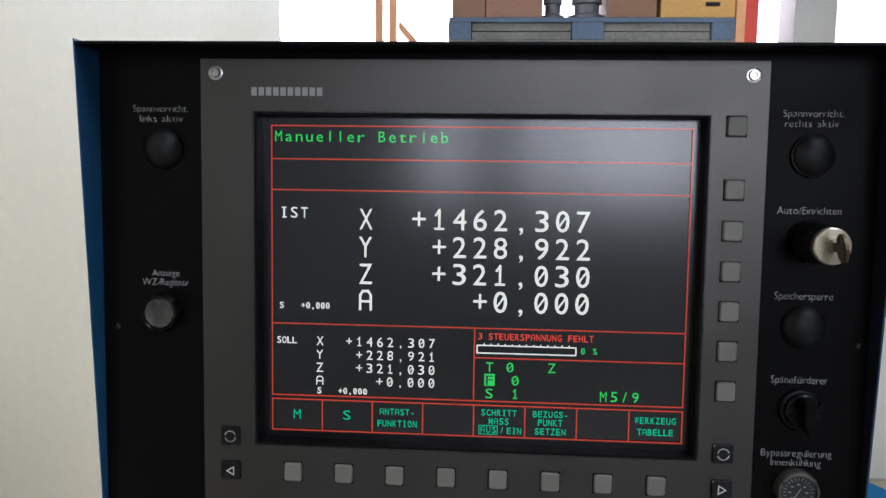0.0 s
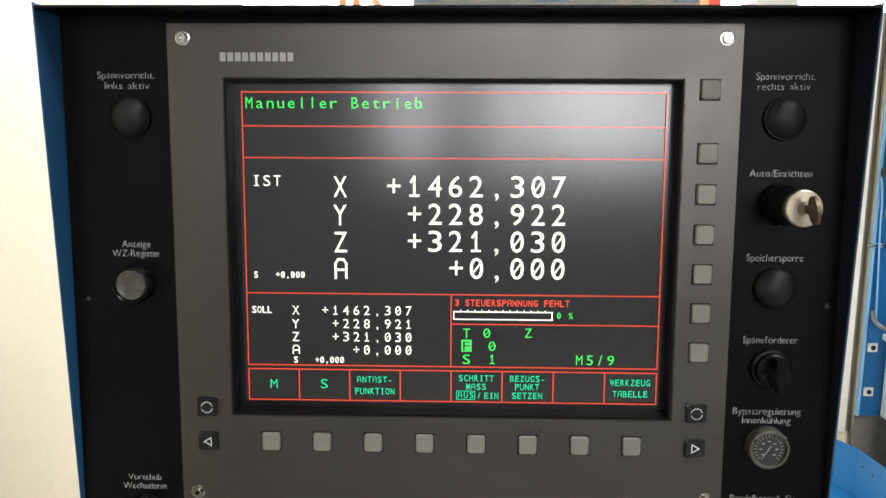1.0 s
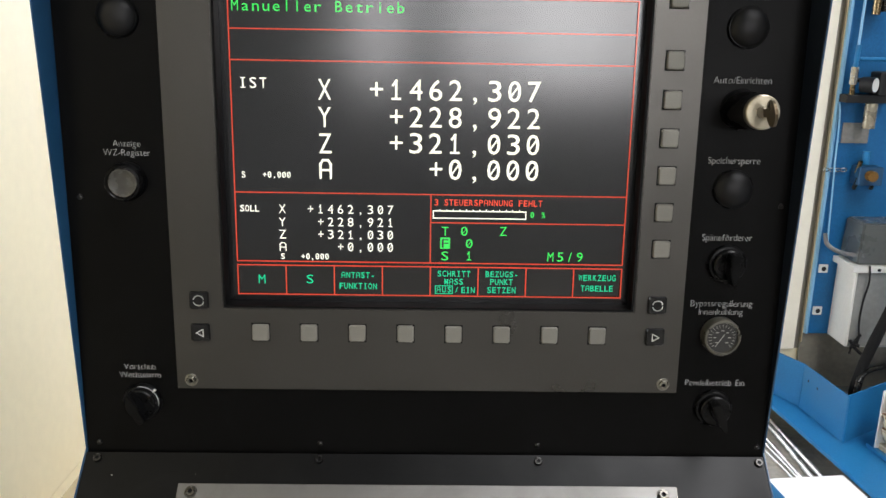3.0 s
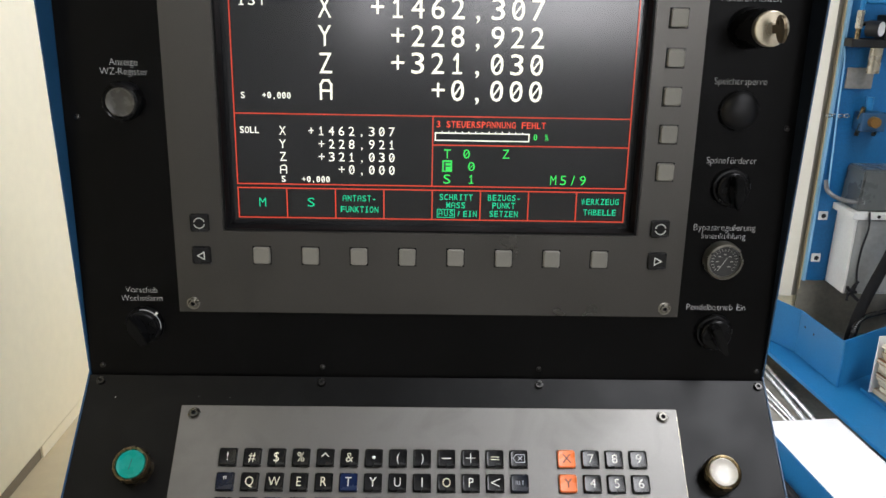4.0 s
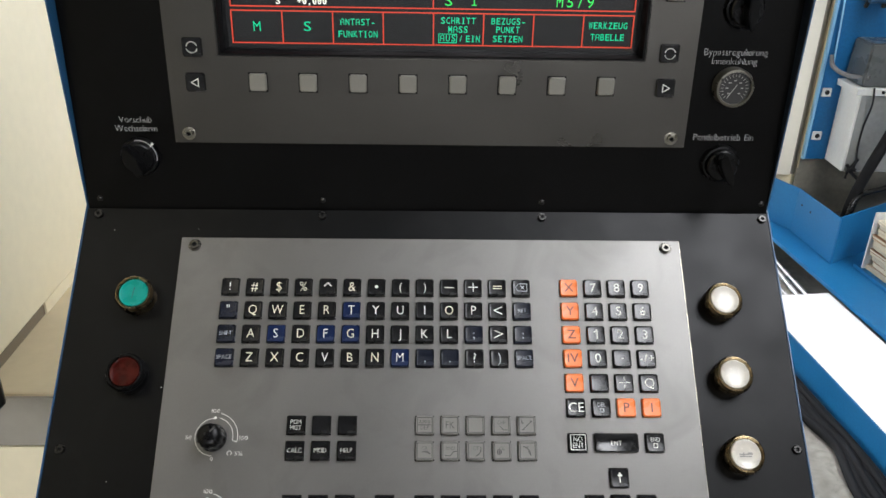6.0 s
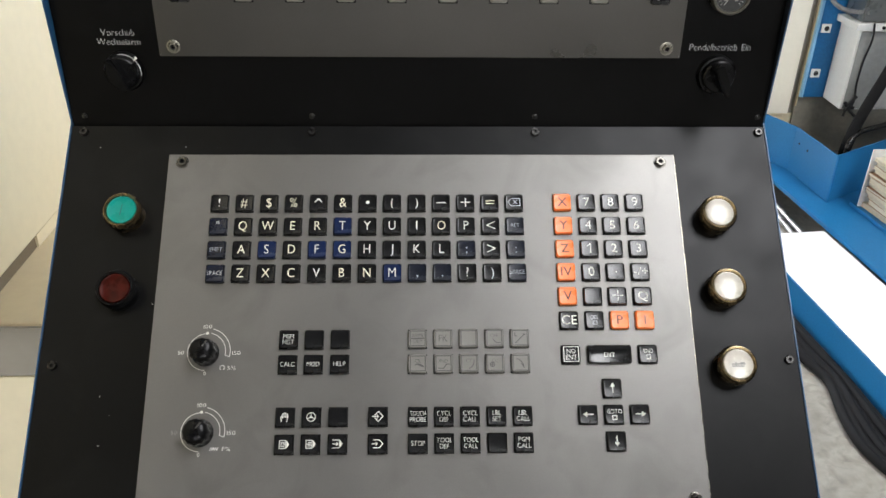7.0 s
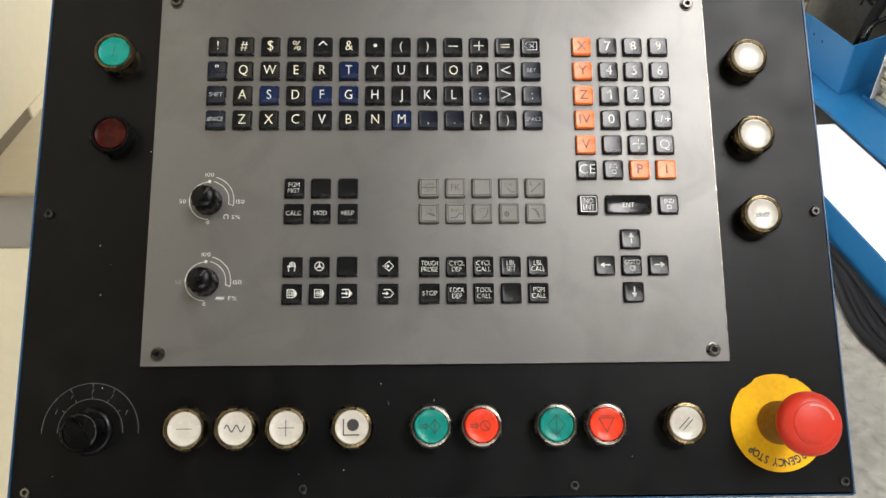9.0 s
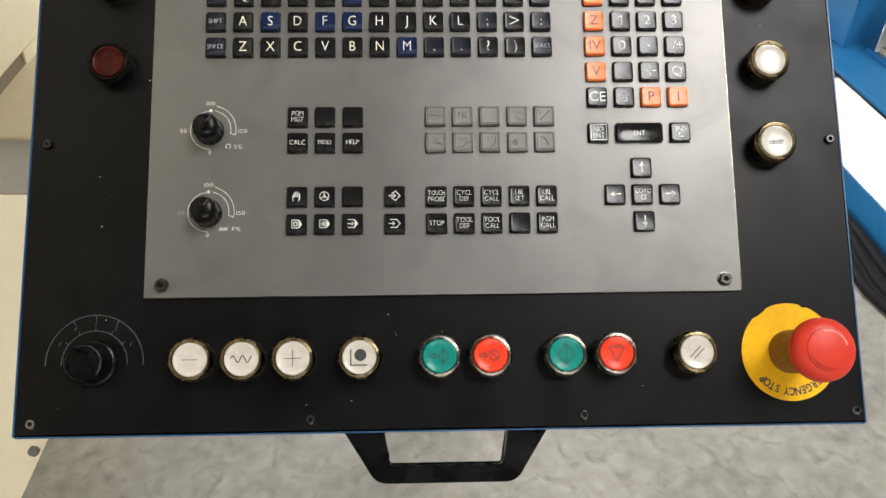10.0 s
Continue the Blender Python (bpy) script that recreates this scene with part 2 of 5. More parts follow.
def box(bm, x0, x1, y0, y1, z0, z1, bevel=0.0, s=MM):
    v = [bm.verts.new((x * s, y * s, z * s)) for z in (z0, z1) for y in (y0, y1) for x in (x0, x1)]
    f = [bm.faces.new([v[i] for i in q]) for q in ((0, 2, 3, 1), (4, 5, 7, 6), (0, 1, 5, 4), (2, 6, 7, 3), (0, 4, 6, 2), (1, 3, 7, 5))]
    if bevel:
        edges = list({e for face in f for e in face.edges})
        bmesh.ops.bevel(bm, geom=edges, offset=bevel * s, segments=2, affect="EDGES", profile=0.6)
    return bm


def prism(bm, points, z0, z1, bevel=0.0, s=MM):
    lo = [bm.verts.new((x * s, y * s, z0 * s)) for x, y in points]
    hi = [bm.verts.new((x * s, y * s, z1 * s)) for x, y in points]
    n = len(points)
    faces = [bm.faces.new(lo[::-1]), bm.faces.new(hi)]
    for i in range(n):
        faces.append(bm.faces.new((lo[i], lo[(i + 1) % n], hi[(i + 1) % n], hi[i])))
    if bevel:
        bmesh.ops.bevel(bm, geom=list({e for f in faces for e in f.edges}), offset=bevel * s, segments=2, affect="EDGES")
    return bm


def frame_plate(bm, outer, inner, z0, z1, s=MM):
    """A plate with a rectangular opening: outer and inner are x0, x1, y0, y1."""
    rings = []
    for (x0, x1, y0, y1) in (outer, inner):
        for z in (z0, z1):
            rings.append([bm.verts.new((x * s, y * s, z * s)) for x, y in ((x0, y0), (x1, y0), (x1, y1), (x0, y1))])
    olo, ohi, ilo, ihi = rings
    for i in range(4):
        j = (i + 1) % 4
        for q in ((olo[i], olo[j], ohi[j], ohi[i]), (ihi[i], ihi[j], ilo[j], ilo[i]), (ohi[i], ohi[j], ihi[j], ihi[i]), (ilo[i], ilo[j], olo[j], olo[i])):
            bm.faces.new(q)
    return bm


def lathe(bm, profile, seg=32, s=MM, c=(0, 0)):
    """Turns a profile of (radius, height) about z; ends with radius 0 are closed."""
    rings = []
    for r, z in profile:
        if r <= 1e-6:
            rings.append([bm.verts.new((c[0] * s, c[1] * s, z * s))])
        else:
            rings.append([bm.verts.new(((c[0] + r * math.cos(2 * math.pi * k / seg)) * s, (c[1] + r * math.sin(2 * math.pi * k / seg)) * s, z * s)) for k in range(seg)])
    for a, b in zip(rings, rings[1:]):
        for k in range(seg):
            q = [a[k % len(a)], a[(k + 1) % len(a)], b[(k + 1) % len(b)], b[k % len(b)]]
            q = list(dict.fromkeys(q))
            if len(q) > 2:
                bm.faces.new(q)
    return bm


def tube(bm, points, r, seg=8, s=1.0):
    """A round tube along a line of points."""
    pts = [Vector(p) * s for p in points]
    rings = []
    for i, p in enumerate(pts):
        d = (pts[min(i + 1, len(pts) - 1)] - pts[max(i - 1, 0)]).normalized()
        side = d.cross(Vector((0.31, 0.17, 0.93))).normalized()
        up = side.cross(d)
        rings.append([bm.verts.new(p + (side * math.cos(2 * math.pi * k / seg) + up * math.sin(2 * math.pi * k / seg)) * r * s) for k in range(seg)])
    for a, b in zip(rings, rings[1:]):
        for k in range(seg):
            bm.faces.new((a[k], a[(k + 1) % seg], b[(k + 1) % seg], b[k]))
    bm.faces.new(rings[0][::-1])
    bm.faces.new(rings[-1])
    return bm


def smooth_line(points, steps=6):
    """Points of a soft curve through the given ones."""
    p = [Vector(q) for q in points]
    out = []
    for i in range(len(p) - 1):
        a, b, c, d = p[max(i - 1, 0)], p[i], p[i + 1], p[min(i + 2, len(p) - 1)]
        for k in range(steps):
            t = k / steps
            out.append(0.5 * ((2 * b) + (c - a) * t + (2 * a - 5 * b + 4 * c - d) * t * t + (3 * b - a - 3 * c + d) * t ** 3))
    return out + [p[-1]]


def strokes(bm, lines, width, z=0.0, s=MM):
    """Flat printed strokes along lines of (x, y)."""
    h = width / 2
    for line in lines:
        for (x0, y0), (x1, y1) in zip(line, line[1:]):
            d = math.hypot(x1 - x0, y1 - y0) or 1
            ux, uy = (x1 - x0) / d * h, (y1 - y0) / d * h
            q = ((x0 - ux - uy, y0 - uy + ux), (x0 - ux + uy, y0 - uy - ux), (x1 + ux + uy, y1 + uy - ux), (x1 + ux - uy, y1 + uy + ux))
            bm.faces.new([bm.verts.new((x * s, y * s, z * s)) for x, y in q])
    return bm


def arc(cx, cy, r, a0, a1, n=16):
    return [(cx + r * math.cos(radians(a0 + (a1 - a0) * k / n)), cy + r * math.sin(radians(a0 + (a1 - a0) * k / n))) for k in range(n + 1)]


GLYPHS = {}


def glyph(ch, thin=0.0):
    """Flat outline of a letter of the built-in font: points, faces, left and right edge; capitals are 1 high."""
    if (ch, thin) not in GLYPHS:
        cu = bpy.data.curves.new("letter", "FONT")
        cu.body, cu.size, cu.resolution_u, cu.offset = ch, 1.0, 3, -thin
        ob = bpy.data.objects.new("letter", cu)
        me = bpy.data.meshes.new_from_object(ob)
        pts = [(v.co.x, v.co.y) for v in me.vertices]
        faces = [tuple(p.vertices) for p in me.polygons]
        GLYPHS[ch, thin] = (pts, faces, min((p[0] for p in pts), default=0), max((p[0] for p in pts), default=0.2))
        bpy.data.objects.remove(ob)
        bpy.data.curves.remove(cu)
        bpy.data.meshes.remove(me)
    return GLYPHS[ch, thin]


CAP = max(p[1] for p in glyph("H")[0])


def write(bm, s, x0, x1, yc, cap, mono=False, z=0.0, slash=False, thin=0.007):
    """Writes s between x0 and x1, centred on yc, with capitals cap high."""
    k = cap / CAP
    n = len(s)
    thin = (-0.012 if cap < 6 else 0.0) if slash else thin
    if mono:
        cw = (x1 - x0) if n == 1 else min(0.64 * cap, (x1 - x0) / (n - 0.3))
        pitch = 0 if n == 1 else (x1 - x0 - cw) / (n - 1)
    else:
        spans, pen = [], 0.0
        for ch in s:
            g = glyph(ch, thin)
            w = 0.28 if ch == " " else g[3] - g[2]
            spans.append(pen)
            pen += w + 0.11
        fit = (x1 - x0) / max(pen - 0.11, 0.05)
    for i, ch in enumerate(s):
        if ch == " ":
            continue
        pts, faces, left, right = glyph(ch, thin)
        if mono:
            wide = right - left
            kx = cw / wide if ch not in "I1,.'/-il" else min(k, cw / wide)
            mid = x0 + i * pitch + cw / 2
            place = [(mid + (x - (left + right) / 2) * kx, yc + (y - CAP / 2) * k) for x, y in pts]
        else:
            place = [(x0 + (spans[i] + x - left) * fit, yc + (y - CAP / 2) * k) for x, y in pts]
        vs = [bm.verts.new((x * MM, y * MM, z * MM)) for x, y in place]
        for f in faces:
            try:
                bm.faces.new([vs[q] for q in f])
            except ValueError:
                pass
        if slash and ch in "A1":
            bmesh.ops.delete(bm, geom=vs, context="VERTS")
            h, w2 = cap / 2 - cap * 0.055, cw / 2 - cap * 0.055
            if ch == "A":
                ln = [[(mid - w2, yc - h), (mid - w2, yc + h * 0.55), (mid - w2 * 0.5, yc + h), (mid + w2 * 0.5, yc + h), (mid + w2, yc + h * 0.55), (mid + w2, yc - h)], [(mid - w2, yc - h * 0.12), (mid + w2, yc - h * 0.12)]]
            else:
                ln = [[(mid - w2 * 0.6, yc + h * 0.5), (mid, yc + h), (mid, yc - h)], [(mid - w2 * 0.7, yc - h), (mid + w2 * 0.7, yc - h)]]
            strokes(bm, ln, cap * 0.11, z)
        if slash and ch == "0":
            strokes(bm, [[(mid - cw * 0.22, yc - cap * 0.2), (mid + cw * 0.22, yc + cap * 0.2)]], cap * 0.08, z)
        if slash and ch == "I":
            for yy in (-0.46, 0.46):
                strokes(bm, [[(mid - cw * 0.3, yc + cap * yy), (mid + cw * 0.3, yc + cap * yy)]], cap * 0.1, z)
    return bm

# ---- the hall ----
def setting(name, bm, material, label, category):
    return tagged(part(name, bm, material), label, category, kind="structure")


M1 = 1.0
setting("floor", box(bmesh.new(), -7, 7, -7, 9, -0.2, 0, s=M1), CONCRETE, "grey worn stained concrete workshop floor", "floor")
# west wall, out of view, opened for the added side windows
bm = bmesh.new()
for y0, y1, z0, z1 in ((-7, -5, 0, 5.6), (-2.2, 1.1, 0, 5.6), (4.7, 9, 0, 5.6), (-5, -2.2, 0, 1.0), (-5, -2.2, 3.6, 5.6), (1.1, 4.7, 0, 1.0), (1.1, 4.7, 3.6, 5.6)):
    box(bm, -7.2, -7, y0, y1, z0, z1, s=M1)
setting("wall_west", bm, WALL_PAINT, "grey unseen hall wall with two added window openings", "wall")
for y0, y1 in ((-5.3, -1.9), (0.8, 5.0)):
    setting("backdrop_west", box(bmesh.new(), -7.42, -7.4, y0, y1, 0.7, 3.9, s=M1), SKY_GLOW, "glowing backdrop outside an unseen side window", "sky")
setting("wall_east", box(bmesh.new(), 7, 7.2, -7, 9, 0, 5.6, s=M1), WALL_PAINT, "grey painted workshop hall wall", "wall")


def wall_with_window(name, y0, y1, x0, x1, z0, z1):
    bm = bmesh.new()
    box(bm, -7, x0, y0, y1, 0, 5.6, s=M1)
    box(bm, x1, 7, y0, y1, 0, 5.6, s=M1)
    box(bm, x0, x1, y0, y1, 0, z0, s=M1)
    box(bm, x0, x1, y0, y1, z1, 5.6, s=M1)
    return setting(name, bm, WALL_PAINT, "grey painted hall wall with a wide window opening", "wall")


wall_with_window("wall_north", 7.2, 7.4, -6.4, 6.4, 0.9, 5.2)
wall_with_window("wall_south", -7, -6.8, -0.75, 3.0, 1.65, 4.0)
for name, x0, x1, y, z0, z1 in (("backdrop_north", -7, 7, 8.2, 0.2, 5.6), ("backdrop_south", -1.3, 3.6, -7.4, 1.3, 4.4)):
    setting(name, box(bmesh.new(), x0, x1, y, y + 0.02, z0, z1, s=M1), SKY_GLOW if y > 0 else SOUTH_GLOW, "bright overcast sky outside the window", "sky")
setting("backdrop_roof", box(bmesh.new(), 0.9, 3.5, -3.4, 0.6, 6.1, 6.12, s=M1), SKY_GLOW, "bright overcast sky above the roof light", "sky")
# unseen bars; the wide one is added to weaken the glow on the screen
for x, w in ((-0.3, 0.55), (0.62, 0.12), (1.9, 0.12)):
    setting("glow_bar", box(bmesh.new(), x, x + w, -6.95, -6.85, 1.65, 4.0, s=M1), CASTING, "grey bar breaking up the glow of the unseen south window", "window bar")
bm = bmesh.new()
for x0, x1 in ((-7.2, 1.1), (3.3, 7.2)):
    box(bm, x0, x1, -7, 7.4, 5.6, 5.8, s=M1)
box(bm, 1.1, 3.3, -7, -3.1, 5.6, 5.8, s=M1)
box(bm, 1.1, 3.3, 0.3, 7.4, 5.6, 5.8, s=M1)
setting("ceiling", bm, CEILING_PAINT, "dark hall ceiling with a long roof light opening", "ceiling")

# ---- the control console: poses of the upright and of the sloping panel ----
LEAN_BACK, FOLD, HINGE = radians(2.6), radians(44.84), -393.5
CON = Matrix.Translation((0, 0, 1.5)) @ Matrix(((1, 0, 0, 0), (0, math.sin(LEAN_BACK), -math.cos(LEAN_BACK), 0), (0, math.cos(LEAN_BACK), math.sin(LEAN_BACK), 0), (0, 0, 0, 1)))
LOW_IN_CON = at_mm(0, HINGE) @ Matrix.Rotation(-FOLD, 4, "X")
LOW = CON @ LOW_IN_CON


def on_up(x, v, w=0.0, turn=0.0):
    return CON @ at_mm(x, v, w, turn)


def on_low(x, s, h=0.0, turn=0.0):
    return LOW @ at_mm(x, -s, h, turn)


console = thing("control_console", CON, "black fronted machine control console in a blue sheet metal housing", "control console")
bm = frame_plate(bmesh.new(), (-277, 277, -399, 17), (-166, 166, -278, -22), -2, 0)
part("upper_panel", bm, UPRIGHT_BLACK, console, "black powder coated upright front panel")
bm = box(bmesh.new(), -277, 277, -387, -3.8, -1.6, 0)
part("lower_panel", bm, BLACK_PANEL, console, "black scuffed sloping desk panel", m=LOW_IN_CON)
cs, sn = math.cos(FOLD), math.sin(FOLD)
front = (HINGE - 388.3 * cs, 388.3 * sn)
under = (front[0] - 48 * sn, front[1] - 48 * cs)
side = [(19, 34), (HINGE + 4, 1.2), (HINGE, 0.8), (front[0] + 0.8 * sn, front[1] + 0.8 * cs), under, (HINGE - 60, -125), (19, -150)]
for x0, x1 in ((-278.4, -277.4), (277.4, 278.4)):
    bm = bmesh.new()
    a = [bm.verts.new((x0 * MM, v * MM, w * MM)) for v, w in side]
    b = [bm.verts.new((x1 * MM, v * MM, w * MM)) for v, w in side]
    bm.faces.new(a)
    bm.faces.new(b[::-1])
    for i in range(len(side)):
        j = (i + 1) % len(side)
        bm.faces.new((a[i], b[i], b[j], a[j]))
    part("side_cheek", bm, DARK_BLUE, console, "dark blue painted side cheek")


# dark sheet over the right cheek's blue, standing in for its shade
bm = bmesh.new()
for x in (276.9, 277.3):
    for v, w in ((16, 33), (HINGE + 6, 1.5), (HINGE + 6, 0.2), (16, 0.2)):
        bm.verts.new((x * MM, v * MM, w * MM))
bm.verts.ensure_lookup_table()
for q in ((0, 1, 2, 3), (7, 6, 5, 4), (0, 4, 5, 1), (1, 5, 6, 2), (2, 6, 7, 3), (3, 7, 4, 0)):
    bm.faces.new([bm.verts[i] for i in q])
part("cheek_shade", bm, surface("navy_cheek_shade", (0.004, 0.008, 0.016), 0.5, vary=0.2), console, "dark navy sheet for the shade inside the right cheek")


def strip(p, q, thick):
    """A sheet across the housing between two points of its side outline."""
    bm = bmesh.new()
    d = Vector((q[0] - p[0], q[1] - p[1])).normalized() * thick
    pts = [(p[0], p[1]), (q[0], q[1]), (q[0] - d[1], q[1] + d[0]), (p[0] - d[1], p[1] + d[0])]
    a = [bm.verts.new((-277.3 * MM, v * MM, w * MM)) for v, w in pts]
    b = [bm.verts.new((277.3 * MM, v * MM, w * MM)) for v, w in pts]
    bm.faces.new(a)
    bm.faces.new(b[::-1])
    for i in range(4):
        bm.faces.new((a[i], b[i], b[(i + 1) % 4], a[(i + 1) % 4]))
    return bm


part("top_cover", strip((17.2, 34), (17.2, -150), -1.8), UPRIGHT_BLACK, console, "dark hood above the screen")
part("back_cover", strip((17, -150), (HINGE - 60, -125), 2), DARK_BLUE, console)
part("bottom_cover", strip((HINGE - 60, -125), under, 2), DARK_BLUE, console)
part("front_lip", strip(under, front, 1.0), DARK_BLUE, console)
# the arm that carries the housing, on a column behind it
bm = box(bmesh.new(), -60, 60, -300, -180, -640, -127, 4)
part("support_arm", bm, DARK_BLUE, console)

# column, a structure of its own on the floor
bm = box(bmesh.new(), -0.09, 0.09, 0.62, 0.8, 0, 1.38, s=M1)
tagged(part("support_column", bm, DARK_BLUE), "blue steel column carrying the console", "column")

# handle below the front edge
bm = bmesh.new()
outer = [(-69.5, -386), (-48, -420), (-42, -423), (42, -423), (48, -420), (69.5, -386)]
inner = [(41.5, -386), (38.5, -411), (37, -412.5), (-37, -412.5), (-38.5, -411), (-41.5, -386)]
prism(bm, outer + inner, -26, -9, 1.2)
part("handle", bm, KNOB, console, "black plastic grab handle", m=LOW_IN_CON, smooth=True)

SCREW = lathe(bmesh.new(), [(5.2, 0), (5.2, 0.5), (4.9, 0.6), (3.9, 0.62), (3.8, 2.4), (3.3, 3.0), (1.9, 3.0), (1.7, 1.4), (0, 1.2)], 20)
SCREW_BRIGHT = socketed(mesh_of("screw", SCREW, STEEL, True), 1.0)
SCREW = lathe(bmesh.new(), [(5.2, 0), (5.2, 0.5), (4.9, 0.6), (3.9, 0.62), (3.8, 2.4), (3.3, 3.0), (1.9, 3.0), (1.7, 1.4), (0, 1.2)], 20)
SCREW_DULL = socketed(mesh_of("screw", SCREW, surface("dull_olive_steel", (0.26, 0.25, 0.21), 0.32, metal=1.0, vary=0.2, grain=600, stain=80), True), 1.6)
SCREW = lathe(bmesh.new(), [(3.4, 0), (3.4, 1.6), (2.8, 2.4), (1.5, 2.4), (1.3, 1.0), (0, 0.9)], 18)
# lighter steel copy, for the glint on the front row of screws
SCREW_EDGE = socketed(mesh_of("screw", SCREW.copy(), surface("glint_screw_steel", (0.30, 0.29, 0.27), 0.22, metal=1.0, vary=0.2, grain=600, stain=80), True), 1.0)
SCREW_DARK = socketed(mesh_of("screw", SCREW, SCREW_STEEL, True), 1.45)
SCREW = lathe(bmesh.new(), [(2.2, 0), (2.2, 0.8), (1.6, 1.3), (0, 1.4)], 14)
SCREW_SMALL = mesh_of("screw", SCREW, SCREW_STEEL, True)
SCREW = lathe(bmesh.new(), [(5.0, 0), (5.0, 0.5), (4.6, 0.6), (3.9, 0.62), (3.8, 2.4), (3.3, 3.0), (1.9, 3.0), (1.7, 1.4), (0, 1.2)], 20)
SCREW_PLATE = socketed(mesh_of("screw", SCREW, surface("dull_dark_steel", (0.10, 0.095, 0.085), 0.3, metal=1.0, vary=0.3, grain=600, stain=80), True), 1.85)
for x in (-267, -88, 90.5, 272):
    part("screw", SCREW_SMALL, None, console, m=at_mm(x, -388.5))
    part("screw", SCREW_DARK, None, console, m=LOW_IN_CON @ at_mm(x, -9))
    part("screw", SCREW_EDGE, None, console, m=LOW_IN_CON @ at_mm(x, -380))
for x in (-267, 270.5):
    part("screw", SCREW_SMALL, None, console, m=at_mm(x, -187))
    part("screw", SCREW_DARK, None, console, m=LOW_IN_CON @ at_mm(x, -194.5))


def label_on(s, x0, x1, y, cap, m, material=PRINT_WORN, parent=console):
    part("lettering", write(bmesh.new(), s, x0, x1, y, cap, z=0.15, thin=0.021), material, parent, "engraved white lettering", m=m)


UP0 = Matrix()
label_on("Spannvorricht.", -252, -211, -25.5, 4.9, UP0)
label_on("links aktiv", -247, -215, -32.8, 4.9, UP0)
label_on("Anzeige", -239.5, -219, -146, 4.9, UP0)
label_on("WZ-Register", -247, -212, -152.8, 4.9, UP0)
label_on("Vorschub", -243, -218, -323.2, 4.9, UP0)
label_on("Wechselarm", -247, -214.5, -330.2, 4.9, UP0)
label_on("Spannvorricht.", 211, 252, -25.2, 4.9, UP0)
label_on("rechts aktiv", 212.5, 248.5, -32.2, 4.9, UP0)
label_on("Auto/Einrichten", 210, 253.5, -92.2, 5.2, UP0)
label_on("Speichersperre", 211, 251, -152.2, 5.2, UP0)
label_on("Späneförderer", 211.5, 250.5, -212.2, 5.2, UP0)
label_on("Bypassregulierung", 207, 256, -265.5, 5.2, UP0)
label_on("Innenkühlung", 214, 249, -272.4, 5.0, UP0)
label_on("Pendelbetrieb Ein", 208, 256, -332.3, 5.2, UP0)

# ---- the display unit ----
display = thing("display_unit", CON, "grey framed screen unit with a lit control screen and soft keys", "screen unit")
bm = frame_plate(bmesh.new(), (-200.5, 200.5, -340.5, 10), (-161.5, 161.5, -273, -27.3), 0, 3)
bmesh.ops.bevel(bm, geom=[e for e in bm.edges if all(v.co.z > 0.0029 for v in e.verts)], offset=0.0007, segments=2, affect="EDGES")
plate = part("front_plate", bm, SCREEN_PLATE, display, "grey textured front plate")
bm = frame_plate(bmesh.new(), (-161.4, 161.4, -272.9, -27.4), (-159.6, 159.6, -271.2, -29.2), -24, 1.6)
part("screen_bezel", bm, BEZEL, display, "black recessed screen bezel")
# slightly domed picture tube
bm = bmesh.new()
cols, rows_n = 24, 18
grid = []
for j in range(rows_n + 1):
    for i in range(cols + 1):
        x, y = -159.8 + 319.6 * i / cols, -271.4 + 242.4 * j / rows_n
        sag = (x * x + (y + 150) ** 2) / (2 * 14000)
        grid.append(bm.verts.new((x * MM, y * MM, (-11.5 - sag) * MM)))
for j in range(rows_n):
    for i in range(cols):
        k = j * (cols + 1) + i
        bm.faces.new((grid[k], grid[k + 1], grid[k + cols + 2], grid[k + cols + 1]))
part("picture_tube", bm, CRT, display, "dark glossy picture tube glass", smooth=True)
for x in (-189, 189):
    for v in (0, -333):
        part("screw", SCREW_BRIGHT if v == 0 else SCREW_DULL, None, display, m=at_mm(x, v, 3))
# the maker's mark as plain bars
MARK = surface("pale_grey_print", (0.40, 0.40, 0.40), 0.5)
for k in range(10):
    x = -163 + 5.3 * k
    part("mark_bar", box(bmesh.new(), x, x + 4.0, -16.0, -10.0, 3.02, 3.12), MARK, display)

Z_INK = -11.3


def screen_text(s, x0, x1, v, cap, colour):
    part("screen_text", write(bmesh.new(), s, x0, x1, v, cap, mono=True, z=Z_INK + (0.1 if colour == "black" else 0), slash=True), INK[colour], display)


def screen_line(x0, v0, x1, v1, width=1.0, colour="red"):
    part("screen_line", strokes(bmesh.new(), [[(x0, v0), (x1, v1)]], width, Z_INK), INK[colour], display)


L, R = -152.3, 153.2
for v in (-36.2, -60.5, -83.3, -183.4, -238.2, -241.4, -265.2):
    screen_line(L, v, R, v)
for x in (L, R):
    screen_line(x, -36.2, x, -238.2)
    screen_line(x, -241.4, x, -265.2)
screen_line(0, -183.4, 0, -238.2)
screen_line(0, -205.6, R, -205.6)
for k in range(1, 8):
    screen_line(-152.3 + 38.15 * k, -241.4, -152.3 + 38.15 * k, -265.2)
screen_line(2, -196.2, 74.7, -196.2, 0.9, "white")
screen_line(2, -201.9, 74.7, -201.9, 0.9, "white")
screen_line(2, -196.2, 2, -201.9, 0.9, "white")
screen_line(74.7, -196.2, 74.7, -201.9, 0.9, "white")
for k in range(1, 14):
    screen_line(2 + 5.2 * k, -195.1, 2 + 5.2 * k, -195.6, 0.8, "white")
part("screen_block", box(bmesh.new(), 7.8, 15.5, -226.5, -217.4, Z_INK - 0.1, Z_INK), SCREEN_GREEN, display)
